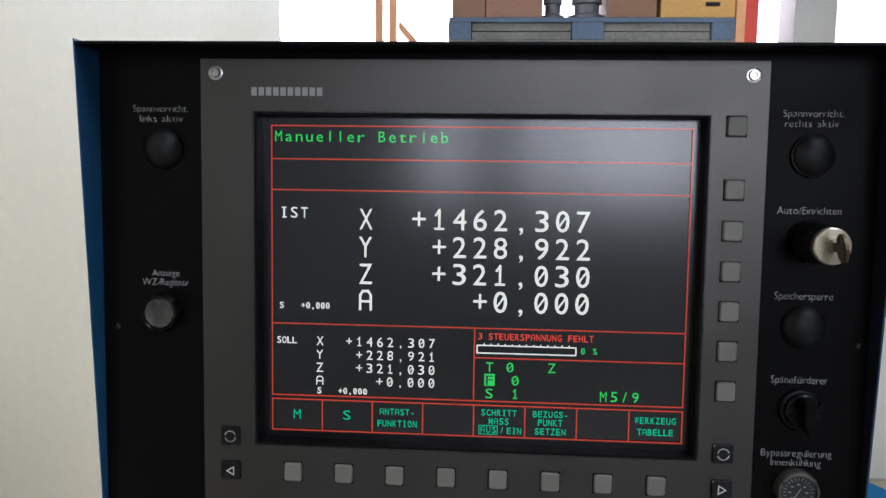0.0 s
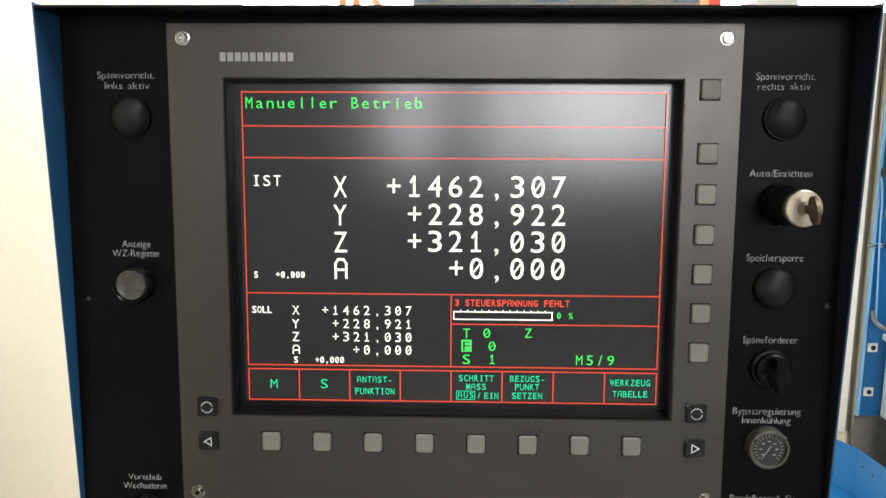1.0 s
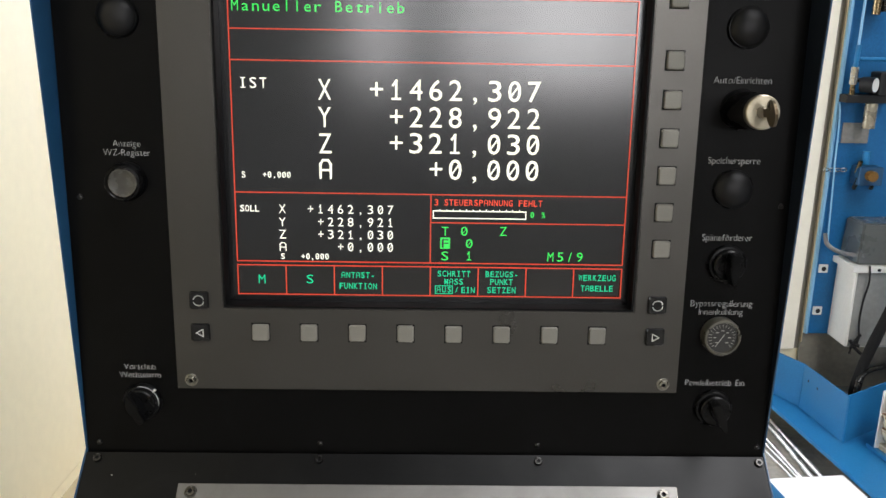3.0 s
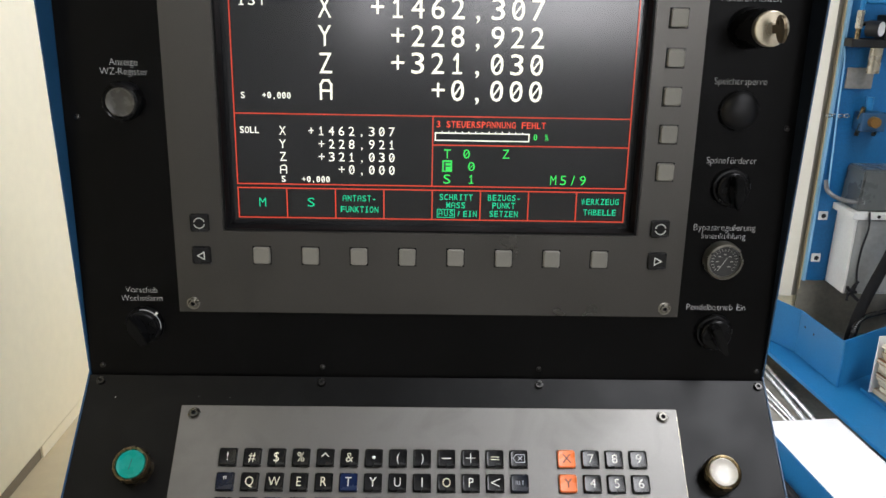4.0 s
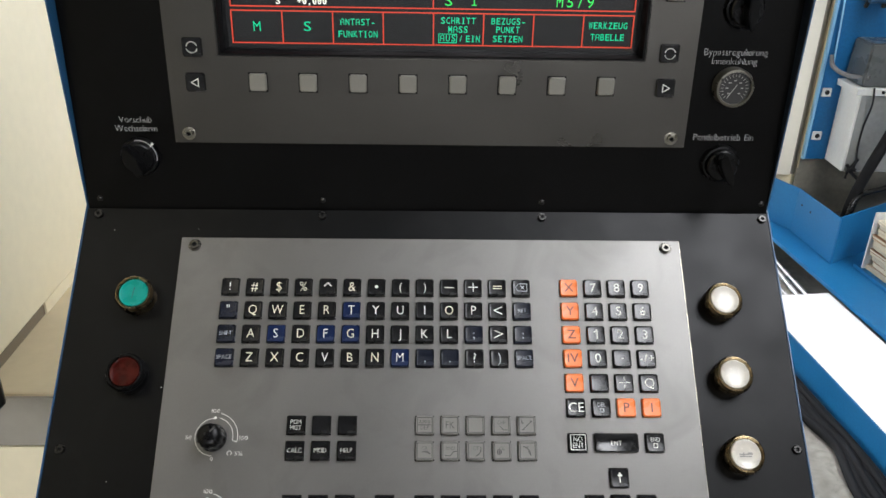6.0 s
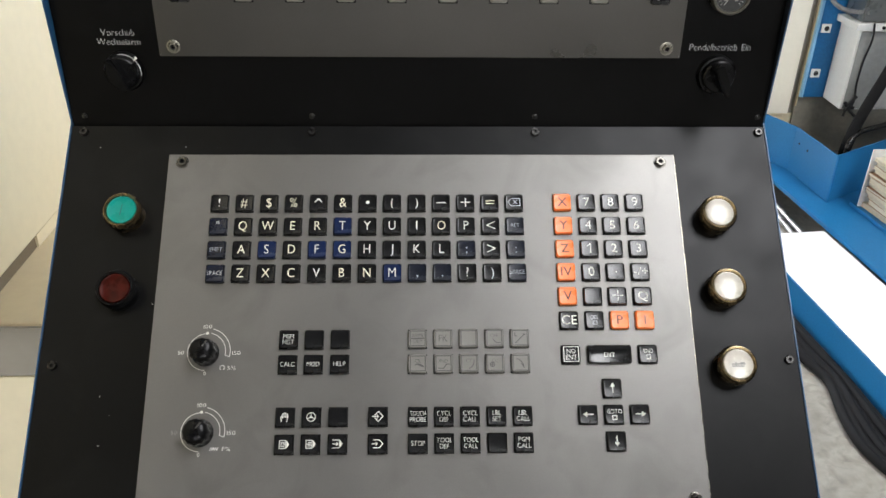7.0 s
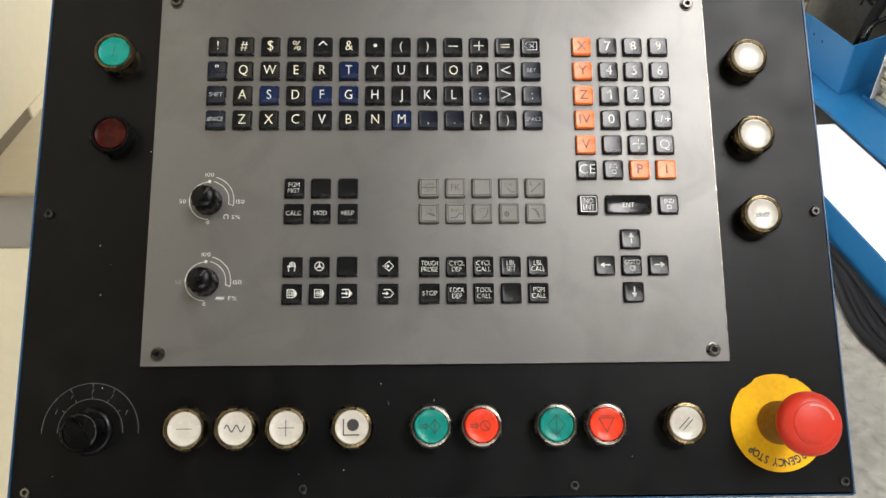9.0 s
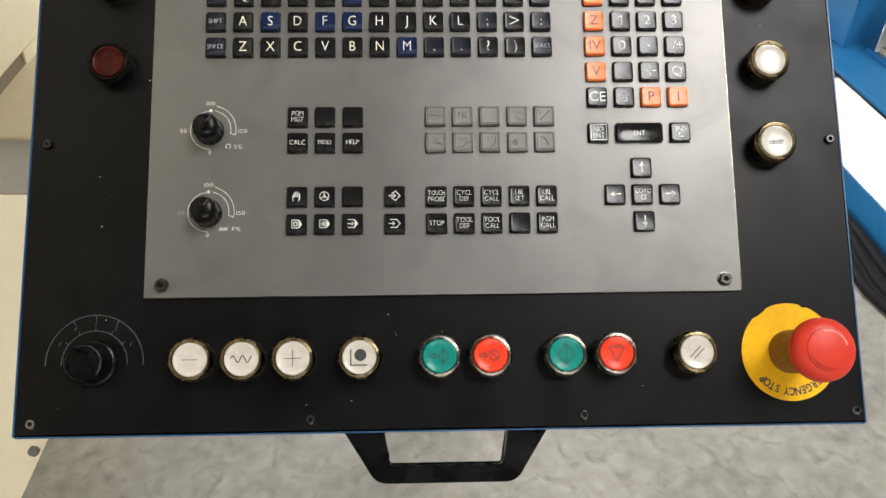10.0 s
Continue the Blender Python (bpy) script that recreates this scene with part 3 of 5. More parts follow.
for x0, v0, x1, v1 in ((4.5, -256.8, 18.1, -256.8), (4.5, -263.3, 18.1, -263.3), (4.5, -256.8, 4.5, -263.3), (18.1, -256.8, 18.1, -263.3)):
    screen_line(x0, v0, x1, v1, 0.6, "cyan")
screen_text('Manueller Betrieb', -149.6, -21.7, -43.8, 7.8, 'green')
screen_text('IST', -145.6, -125.3, -100.0, 7.8, 'white')
screen_text('X', -86.5, -76.8, -104.2, 15.2, 'white')
screen_text('Y', -86.8, -77.1, -124.9, 15.1, 'white')
screen_text('Z', -86.5, -76.9, -144.9, 15.2, 'white')
screen_text('A', -86.5, -76.9, -164.6, 15.4, 'white')
screen_text('+1462,307', -47.2, 82.4, -103.6, 15.2, 'white')
screen_text('+228,922', -32.1, 82.7, -123.9, 15.2, 'white')
screen_text('+321,030', -32.1, 83.0, -143.8, 15.3, 'white')
screen_text('+0,000', -1.4, 83.1, -163.7, 15.5, 'white')
screen_text('S', -146.5, -143.5, -169.7, 4.6, 'white')
screen_text('+0,000', -130.2, -108.7, -169.5, 4.6, 'white')
screen_text('SOLL', -148.6, -133.9, -196.1, 4.9, 'white')
screen_text('X', -118.5, -113.3, -196.2, 6.9, 'white')
screen_text('Y', -118.8, -113.5, -206.6, 6.9, 'white')
screen_text('Z', -118.8, -113.5, -216.4, 7.0, 'white')
screen_text('A', -118.8, -113.4, -226.4, 7.0, 'white')
screen_text('+1462,307', -96.1, -29.4, -196.0, 6.9, 'white')
screen_text('+228,921', -88.3, -29.4, -206.1, 6.9, 'white')
screen_text('+321,030', -88.4, -29.4, -216.1, 7.0, 'white')
screen_text('+0,000', -73.0, -29.4, -226.0, 7.0, 'white')
screen_text('S', -117.9, -114.8, -234.1, 4.6, 'white')
screen_text('+0,000', -101.9, -80.2, -234.0, 4.6, 'white')
screen_text('M', -136.1, -130.7, -252.9, 7.0, 'cyan')
screen_text('S', -98.0, -92.6, -252.5, 7.0, 'cyan')
screen_text('ANTAST-', -70.3, -44.1, -248.8, 4.6, 'cyan')
screen_text('FUNKTION', -72.0, -42.3, -257.8, 4.7, 'cyan')
part("screen_text", write(bmesh.new(), '3 STEUERSPANNUNG FEHLT', 2.8, 87.3, -189.4, 4.7, mono=True, z=Z_INK, slash=True), SCREEN_RED_TEXT, display)
screen_text('0 %', 78.3, 89.9, -198.5, 4.5, 'green')
screen_text('T', 8.9, 14.2, -212.4, 7.1, 'green')
screen_text('0', 24.0, 29.3, -212.2, 7.1, 'green')
screen_text('Z', 54.7, 60.1, -211.9, 7.1, 'green')
screen_text('F', 9.0, 14.3, -222.2, 6.9, 'black')
screen_text('0', 28.0, 33.4, -222.1, 7.1, 'green')
screen_text('S', 8.9, 14.3, -232.3, 7.2, 'green')
screen_text('1', 28.4, 33.3, -232.1, 7.2, 'green')
screen_text('M5/9', 93.2, 121.3, -232.0, 7.4, 'green')
screen_text('SCHRITT', 6.1, 32.2, -246.8, 4.6, 'cyan')
screen_text('MASS', 11.6, 26.5, -253.3, 4.7, 'cyan')
screen_text('AUS', 5.6, 17.2, -259.9, 4.7, 'cyan')
screen_text('/', 19.9, 23.0, -260.0, 4.2, 'cyan')
screen_text('EIN', 25.3, 35.9, -260.2, 4.7, 'cyan')
screen_text('BEZUGS-', 44.4, 70.3, -246.8, 4.6, 'cyan')
screen_text('PUNKT', 48.2, 66.2, -253.1, 4.7, 'cyan')
screen_text('SETZEN', 46.1, 68.7, -259.9, 4.7, 'cyan')
screen_text('WERKZEUG', 118.9, 148.7, -248.9, 4.7, 'cyan')
screen_text('TABELLE', 121.1, 146.9, -257.6, 4.7, 'cyan')

# soft keys
def key_mesh(name, w, h, height, material, dish=0.0):
    bm = bmesh.new()
    a, t = (w / 2, h / 2), (w / 2 - 0.7, h / 2 - 0.7)
    lo = [bm.verts.new((x * MM, y * MM, 0)) for x, y in ((-a[0], -a[1]), (a[0], -a[1]), (a[0], a[1]), (-a[0], a[1]))]
    mid = [bm.verts.new((v.co.x, v.co.y, (height - 0.9) * MM)) for v in lo]
    hi = [bm.verts.new((x * MM, y * MM, height * MM)) for x, y in ((-t[0], -t[1]), (t[0], -t[1]), (t[0], t[1]), (-t[0], t[1]))]
    rim = 1.0 if dish < 1 else 3.0
    inn = [bm.verts.new((math.copysign(abs(v.co.x) - rim * MM, v.co.x), math.copysign(abs(v.co.y) - rim * MM, v.co.y), (height - dish) * MM)) for v in hi]
    for i in range(4):
        j = (i + 1) % 4
        bm.faces.new((lo[i], lo[j], mid[j], mid[i]))
        bm.faces.new((mid[i], mid[j], hi[j], hi[i]))
        bm.faces.new((hi[i], hi[j], inn[j], inn[i]))
    bm.faces.new(inn)
    bmesh.ops.bevel(bm, geom=[e for e in bm.edges if abs(e.verts[0].co.z - e.verts[1].co.z) > 1e-6 and e.verts[0].co.z + e.verts[1].co.z < height * 1.95 * MM], offset=0.9 * MM, segments=2, affect="EDGES")
    return mesh_of(name, bm, material, True, 40 if dish > 1 else 14)


SOFT = key_mesh("soft_key", 13.0, 13.4, 3.0, SOFT_KEY)
SIDE_KEY = key_mesh("side_key", 14.6, 14.2, 3.0, KEY_BLACK)
# black sheet under each key for the gap's shade, wider left and below
gap_bm = box(bmesh.new(), -7.4, 7.2, -7.6, 7.4, 0, 0.25)
GAP = mesh_of("key_gap_shade", gap_bm, BEZEL)
for k in range(8):
    key = part("soft_key", SOFT, None, display, m=at_mm(-132.6 + 37.95 * k, -292.3, 3))
    part("key_gap_shade", GAP, None, key)
for v in (-34.7, -78.7, -107.4, -135.9, -164.2, -192.6, -221.4):
    key = part("soft_key", SOFT, None, display, m=at_mm(179, v, 3))
    part("key_gap_shade", GAP, None, key)
for x, sgn in ((-179.6, -1), (179.1, 1)):
    key = part("side_key", SIDE_KEY, None, display, m=at_mm(x, -266.5, 3))
    part("symbol", strokes(bmesh.new(), [arc(0, 0, 4.0, 20, 165), arc(0, 0, 4.0, 200, 345)], 0.7, 3.1), PRINT_WHITE, key)
    key = part("side_key", SIDE_KEY, None, display, m=at_mm(x, -292.7, 3))
    part("symbol", strokes(bmesh.new(), [[(-2.4 * sgn, 3.0), (2.8 * sgn, 0), (-2.4 * sgn, -3.0), (-2.4 * sgn, 3.0)]], 0.7, 3.1), PRINT_WHITE, key)

# ---- the keyboard unit ----
keyboard = thing("keyboard_unit", LOW, "grey keyboard plate with black, navy and orange keys", "keyboard")
bm = box(bmesh.new(), -198, 200, -300, -29.6, 0, 3, 0.6)
part("base_plate", bm, GREY_PLATE, keyboard, "grey textured keyboard plate with one bright edge")
for x, s in ((-187, 36.5), (188.3, 36.5), (-186.5, 292), (189, 292)):
    part("screw", SCREW_PLATE, None, keyboard, m=at_mm(x, -s, 3))

# thin metal strip stands in for the highlight on the plate's right bevel
part("edge_glint", box(bmesh.new(), 199.85, 200.15, -299.2, -30.4, 1.6, 3.03), CHROME, keyboard, "bright strip for the highlight on the plate edge")
KH = 3.4
KEYCAP = {n: key_mesh("key", 13.6, 13.6, KH, mt, 0.11) for n, mt in (("black", KEY_BLACK), ("navy", KEY_NAVY), ("dim", KEY_NAVY_DARK), ("orange", KEY_ORANGE), ("grey", KEY_GREY))}
# dark sheet again, for the gap and shade around the keyboard keys
GREY_GAP = mesh_of("key_gap_shade", box(bmesh.new(), -7.1, 6.9, -7.1, 6.95, 0, 0.3), BEZEL)
Z_LEG = KH - 0.03


def key(x, s, legend="", colour="black", cap=6.2, ink=None, lines=None, width=0.7, squeeze=0.82):
    """One key, with one to three rows of lettering or a drawn symbol."""
    k = part("key", KEYCAP[colour], None, keyboard, m=at_mm(x, -s, 3))
    part("key_gap_shade", GREY_GAP, None, k)
    ink = ink or PRINT_WHITE
    bm = bmesh.new()
    rows = [r for r in legend.split("\n") if r]
    for i, r in enumerate(rows):
        y = ((len(rows) - 1) / 2 - i) * (cap + 0.9)
        wide = min(11.2, (sum((glyph(c)[3] - glyph(c)[2]) + 0.11 for c in r if c != " ") - 0.11) / CAP * cap * squeeze)
        write(bm, r, -wide / 2, wide / 2, y, cap, z=Z_LEG, thin=0.0 if colour == "orange" else 0.017 if cap < 4 else 0.004 if squeeze > 0.9 else 0.011)
    if lines:
        if s > 205 and x < 0:
            lines, width = [[(p * 0.84, q * 0.84) for p, q in ln] for ln in lines], width * 0.75
        strokes(bm, lines, width, Z_LEG)
    if len(bm.faces):
        part("legend", bm, ink, k)
    else:
        bm.free()
    return k


P = 18.82
ROW = [71.3, 90.1, 108.8, 127.3]
first = ["!", "#", "$", "%", "^", "&", ".", "(", ")", "-", "+", "=", ""]
for i, c in enumerate(first):
    x = -155.3 + P * i
    if c == "^":
        key(x, ROW[0], lines=[[(-2.6, 0.4), (0, 3.0), (2.6, 0.4)]])
    elif c == ".":
        key(x, ROW[0], lines=[[(-1.1, 0), (1.1, 0)], [(0, -1.1), (0, 1.1)], [(-0.8, -0.8), (0.8, 0.8)], [(-0.8, 0.8), (0.8, -0.8)]], width=0.6)
    elif c == "-":
        key(x, ROW[0], lines=[[(-3.2, -0.4), (3.2, -0.4)]], width=0.6)
    elif c == "+":
        key(x, ROW[0], lines=[[(-3.4, 0), (3.4, 0)], [(0, -3.4), (0, 3.4)]], width=0.6)
    elif c == "=":
        key(x, ROW[0], lines=[[(-3.1, 1), (3.1, 1)], [(-3.1, -1), (3.1, -1)]], width=0.6, ink=PRINT_YELLOWED)
    elif c == "":
        key(x, ROW[0], lines=[[(-4.6, 0), (-2.4, 3), (4.4, 3), (4.4, -3), (-2.4, -3), (-4.6, 0)], [(-0.6, 1.4), (2.2, -1.4)], [(-0.6, -1.4), (2.2, 1.4)]], width=0.55, ink=PRINT_PALE)
    else:
        key(x, ROW[0], c, cap=7.4 if c in "#$%&" else 6.4, ink=PRINT_YELLOWED if c in "#$%&" else PRINT_WHITE)
for i, c in enumerate(['"', "Q", "W", "E", "R", "T", "Y", "U", "I", "O", "P", "<", "RET"]):
    if c == "<":
        key(-155.3 + P * i, ROW[1], lines=[[(3, 2.8), (-3, 0), (3, -2.8)]], width=0.65)
        continue
    key(-155.3 + P * i, ROW[1], c, "navy" if c == "T" else "dim" if c in ('"', "RET") else "black", 3.1 if c == "RET" else 7.0,
        PRINT_PALE if c == "RET" else PRINT_YELLOWED if c in "QWERO" else PRINT_WHITE)
for i, c in enumerate(["SHIFT", "A", "S", "D", "F", "G", "H", "J", "K", "L", ";", ">", ":"]):
    if c == ">":
        key(-155.3 + P * i, ROW[2], lines=[[(-3, 2.8), (3, 0), (-3, -2.8)]], width=0.65)
        continue
    key(-155.3 + P * i, ROW[2], c, "navy" if c in "SFG" else "dim" if c in ("SHIFT", ";", ":") else "black", 3.2 if c == "SHIFT" else 7.0,
        PRINT_PALE if c in ("SHIFT", ";", ":") else PRINT_YELLOWED if c in "ADG" else PRINT_WHITE)
for i, c in enumerate(["SPACE", "Z", "X", "C", "V", "B", "N", "M", ",", ".", "?", ")", "SPACE"]):
    key(-155.0 + P * i, ROW[3], c, "navy" if c == "M" else "dim" if c in ("SPACE", ",", ".") else "black", 3.2 if c == "SPACE" else 7.0,
        PRINT_PALE if c in ("SPACE", ",", ".", ")") else PRINT_YELLOWED if c in "ZXCBN" else PRINT_WHITE)
NX = [107.8, 126.8, 145.4, 164.3]
NS = [71.0, 90.0, 108.7, 127.2, 146.0, 164.5]
for j, row in enumerate((("X", "7", "8", "9"), ("Y", "4", "5", "6"), ("Z", "1", "2", "3"), ("IV", "0", ".", "-/+"), ("V", "", "+", "Q"), ("CE", "DEL", "P", "I"))):
    for i, c in enumerate(row):
        colour = "orange" if (i == 0 and j < 5) or c in ("P", "I") else "black"
        ink = PRINT_BROWN if colour == "orange" else PRINT_WHITE
        if c == "+":
            key(NX[i], NS[j], lines=[[(-3.8, 0), (-1.6, 0)], [(3.8, 0), (1.6, 0)], [(0, -3.8), (0, -1.6)], [(0, 3.8), (0, 1.6)], [(-0.25, 0), (0.25, 0)]], width=0.6)
        elif c == ".":
            key(NX[i], NS[j], lines=[[(-0.3, -0.4), (0.3, -0.4)]], width=0.9)
        elif c == "DEL":
            key(NX[i], NS[j], "DEL\n ", cap=3.0, ink=PRINT_PALE, lines=[[(-1.3, -3.4), (1.3, -3.4), (1.3, -0.9), (-1.3, -0.9), (-1.3, -3.4)]], width=0.5)
        elif c == "1":
            key(NX[i], NS[j], lines=[[(-1.7, 1.7), (0.5, 3.4), (0.5, -3.4)]], width=0.85)
        else:
            key(NX[i], NS[j], c, colour, 6.0 if c == "-/+" else 6.8, ink, squeeze=1.0)
FRAME = [[(-5.4, -5.4), (5.4, -5.4), (5.4, 5.4), (-5.4, 5.4), (-5.4, -5.4)]]
key(107.6, 190, "NO\nENT", cap=3.6, ink=PRINT_WHITE, lines=FRAME, width=0.45)
key(164.4, 190, "END\n ", cap=3.0, lines=[[(-1.4, -3.8), (1.4, -3.8), (1.4, -1.0), (-1.4, -1.0), (-1.4, -3.8)]], width=0.5)
wide = part("enter_key", key_mesh("enter_key", 32.4, 13.6, KH, KEY_BLACK, 1.5), None, keyboard, "wide black dished enter key", m=at_mm(136, -190, 3))
part("legend", write(bmesh.new(), "ENT", -3.9, 3.9, -0.4, 3.2, z=KH - 1.35), PRINT_WHITE, wide)
ARW = [[(-3.2, 0), (3.2, 0)], [(3.2, 0), (1.2, 1.3), (1.2, -1.3), (3.2, 0)], [(1.4, 0.6), (2.4, 0), (1.4, -0.6)]]


def turned(lines, deg):
    c, s = math.cos(radians(deg)), math.sin(radians(deg))
    return [[(x * c - y * s, x * s + y * c) for x, y in ln] for ln in lines]


for x, s, deg in ((136.1, 214.8, 90), (117.3, 233.4, 180), (154.8, 233.4, 0), (136.4, 252.1, 270)):
    key(x, s, lines=turned(ARW, deg), width=0.7)
key(136, 233.4, "GOTO\n ", cap=3.0, lines=[[(-1.4, -3.8), (1.4, -3.8), (1.4, -1.0), (-1.4, -1.0), (-1.4, -3.8)]], width=0.5)
# page and program keys
CX = [-98.1, -79.6, -60.7]
for x, c in zip(CX, ("PGM\nMGT", "", "")):
    key(x, 177.6, c, cap=3.3)
for x, c in zip(CX, ("CALC", "MOD", "HELP")):
    key(x, 195.8, c, cap=3.3)
FLAG = [[(-3.6, 3.2), (1.4, 3.2), (4.2, 0), (1.4, -3.2), (-3.6, -3.2)]]
PALM = [[(-2.6, -3.8), (-3.4, 0), (-2.6, 0.6), (-1.8, -0.8), (-1.8, 2.8)], [(-0.6, -0.2), (-0.6, 3.6)], [(0.7, -0.2), (0.7, 3.4)], [(1.9, -0.4), (2.0, 2.6), (2.6, 0), (1.8, -3.8)]]
key(CX[0], 233.3, lines=PALM, width=0.7)
key(CX[1], 233.3, lines=[arc(0, 0, 3.6, 0, 360, 20), [(0, 0.6), (0, 3.6)], [(-0.5, -0.3), (-3.1, -1.8)], [(0.5, -0.3), (3.1, -1.8)], arc(0, 0, 0.8, 0, 360, 8)], width=0.7)
key(CX[2], 233.3)
key(CX[0], 252.1, lines=[[(-3.4, 3.2), (-3.4, -3.2), (1.6, -3.2), (1.6, 3.2), (-3.4, 3.2)], [(-1.9, 1.4), (0.4, 1.4), (0.4, -1.4), (-1.9, -1.4), (-1.9, 1.4)], [(2.6, 2.6), (4.2, 0), (2.6, -2.6), (2.6, 2.6)], [(3.0, 1.3), (3.0, -1.3)], [(3.5, 0.5), (3.5, -0.5)]], width=0.65)
key(CX[1], 252.1, lines=[[(-3.4, 3.2), (-3.4, -3.2), (1.6, -3.2), (1.6, 3.2), (-3.4, 3.2)], [(-2.4, 0), (0.8, 0)], [(-1.6, 1.3), (0.6, 1.3)], [(-1.6, -1.3), (0.6, -1.3)], [(2.6, 2.6), (4.2, 0), (2.6, -2.6), (2.6, 2.6)], [(3.0, 1.3), (3.0, -1.3)], [(3.5, 0.5), (3.5, -0.5)]], width=0.65)
key(CX[2], 252.1, lines=FLAG + [[(1.9, 2.2), (1.9, -2.2)], [(2.5, 1.6), (2.5, -1.6)], [(3.1, 0.9), (3.1, -0.9)]] + [[(-3.8, 0), (0.6, 0)], [(-0.6, 1.2), (0.8, 0), (-0.6, -1.2)]], width=0.7)
key(-32.5, 233.4, lines=[[(-4.6, 0), (0.4, 0)], [(-0.8, 1.2), (0.6, 0), (-0.8, -1.2)], [(-2.6, 1.4), (0.6, 4), (4.2, 0), (0.6, -4), (-2.6, -1.4)]], width=0.7)
key(-32.5, 252.3, lines=[[(-4.6, 0), (-0.4, 0)], [(-1.6, 1.2), (-0.2, 0), (-1.6, -1.2)], [(-3.4, 3.2), (1.4, 3.2), (4.2, 0), (1.4, -3.2), (-3.4, -3.2)]], width=0.7)
GX = [-4.3, 14.3, 32.9, 51.8, 70.5]
GREY_ROWS = (
    (177.6, (("APPR\nDEP", 3.0, [[(-4.6, 0), (4.6, 0)]]), ("FK", 5.0, []), ("", 3.0, []), ("CHF\n ", 2.6, [[(-1, -1), (1.5, -3.6), (4.4, -3.6)]]),
             ("", 3.0, [[(-2.6, -3), (3.4, 2.6)], [(-3.4, -3.4), (-2, -3.4)], [(2.6, 3.0), (3.6, 2.2)], [(-3.6, 3.8), (-3.6, 1.4), (-2.2, 1.4)]]))),
    (196.0, (("CR\n ", 2.6, [arc(0.4, -4.6, 4.2, 35, 120, 8), [(0.4, -1.0), (4, -2.4)]]), ("RND\n ", 2.6, [[(-3.8, -3.6), (0, -3.6), (2.4, -0.6), (4.4, -0.6)]]),
             ("CT\n ", 2.6, [arc(-2, 1.4, 5.6, -70, 10, 8)]), ("CC\n ", 2.4, [[(-3, -1), (-1, -1)], [(-2, -2), (-2, 0)], arc(-2, -1, 1.6, 0, 360, 10)]), ("C\n ", 2.6, [arc(-4, -3, 6, 10, 80, 8), [(0.4, -0.4), (2.2, -3.4)]]))))
for s, row in GREY_ROWS:
    for x, (c, cap, ln) in zip(GX, row):
        key(x, s, c, "grey", cap, PRINT_GREY, lines=FRAME + ln, width=0.55)
for i, (a, b) in enumerate((("TOUCH\nPROBE", "STOP"), ("CYCL\nDEF", "TOOL\nDEF"), ("CYCL\nCALL", "TOOL\nCALL"), ("LBL\nSET", ""), ("LBL\nCALL", "PGM\nCALL"))):
    key(GX[i], 233.7, a, cap=3.3)
    key(GX[i], 252.3, b, cap=3.3)

# two override knobs on the keyboard plate
MARK_WORN = surface("half_worn_print", (0.26, 0.255, 0.24), 0.5, vary=0.4, grain=1500, stain=400)


def override_knob(x, s, tag):
    k = thing("override_knob", on_low(x, s, 3), "black ribbed override knob with a printed white scale", "rotary knob", "override knobs")
    bm = lathe(bmesh.new(), [(9.8, 0), (9.8, 1.6), (9.3, 2.6), (9.1, 8), (8.8, 12.6), (8.0, 14.8), (6.2, 16.2), (3.2, 16.8), (0, 17.0)], 48)
    for v in bm.verts:
        a = math.atan2(v.co.y, v.co.x)
        if 0.0025 < v.co.z < 0.0135:
            v.co.xy *= 1 + 0.045 * math.cos(12 * a)
    part("knob_body", bm, KNOB, k, m=at_mm(1.6, -2.2), smooth=True)
    part("pointer", box(bmesh.new(), -0.6, 0.6, 2.0, 7.4, 15.0, 16.9, 0.2), PRINT_GREY, k, m=at_mm(1.6, -2.2, 0, -35))
    sc = [arc(1.9, -1.4, 13.4, 90, 268, 24), arc(1.9, -1.4, 13.9, 78, -10, 14), arc(1.9, -1.4, 17.3, 76, -12, 18), [(15.6, -3.8), (18.8, -5.0)]]
    bm = strokes(bmesh.new(), sc, 0.45, 0.12)
    lathe(bm, [(1.1, 0.1), (1.1, 0.2), (0, 0.2)], 12, c=(1.9, 12.3))
    write(bm, "100", -1.2, 4.8, 17.3, 2.7, z=0.12)
    write(bm, "50", -18.4, -14.0, -1.8, 2.7, z=0.12) if tag == "S" else None
    write(bm, "150", 20.8, 26.6, -2.2, 2.7, z=0.12)
    write(bm, "0", 1.0, 2.8, -17.0, 2.7, z=0.12)
    write(bm, tag + "%", 18.0, 23.8, -13.2, 2.8, z=0.12)
    if tag == "S":
        strokes(bm, [arc(14.2, -13.0, 1.6, -50, 230, 12)], 0.5, 0.12)
    else:
        strokes(bm, [[(9.6 + 0.8 * q, -14.0 + (1.8 if q % 2 else 0)) for q in range(8)]], 0.5, 0.12)
    part("scale", bm, PRINT_WHITE, k, "printed white percent scale")
    if tag == "F":
        part("lettering", write(bmesh.new(), "50", -18.4, -14.0, -1.8, 2.7, z=0.12), MARK_WORN, k, "half worn away number")


override_knob(-159.3, 184.5, "S")
override_knob(-159.3, 241.3, "F")

# ---- push buttons ----
RING_P = [(14.0, 0), (14.0, 3.4), (13.7, 4.4), (13.7, 8.6), (14.3, 9.3), (14.4, 10.8), (13.9, 12.0), (13.6, 12.3), (13.5, 13.4), (13.0, 14.2), (12.5, 14.3), (12.0, 13.7), (11.6, 13.8), (11.2, 13.2), (11.0, 12.2), (11.0, 6)]


def ring_mesh(mt):
    return mesh_of("ring", lathe(bmesh.new(), RING_P, 40), mt, True)


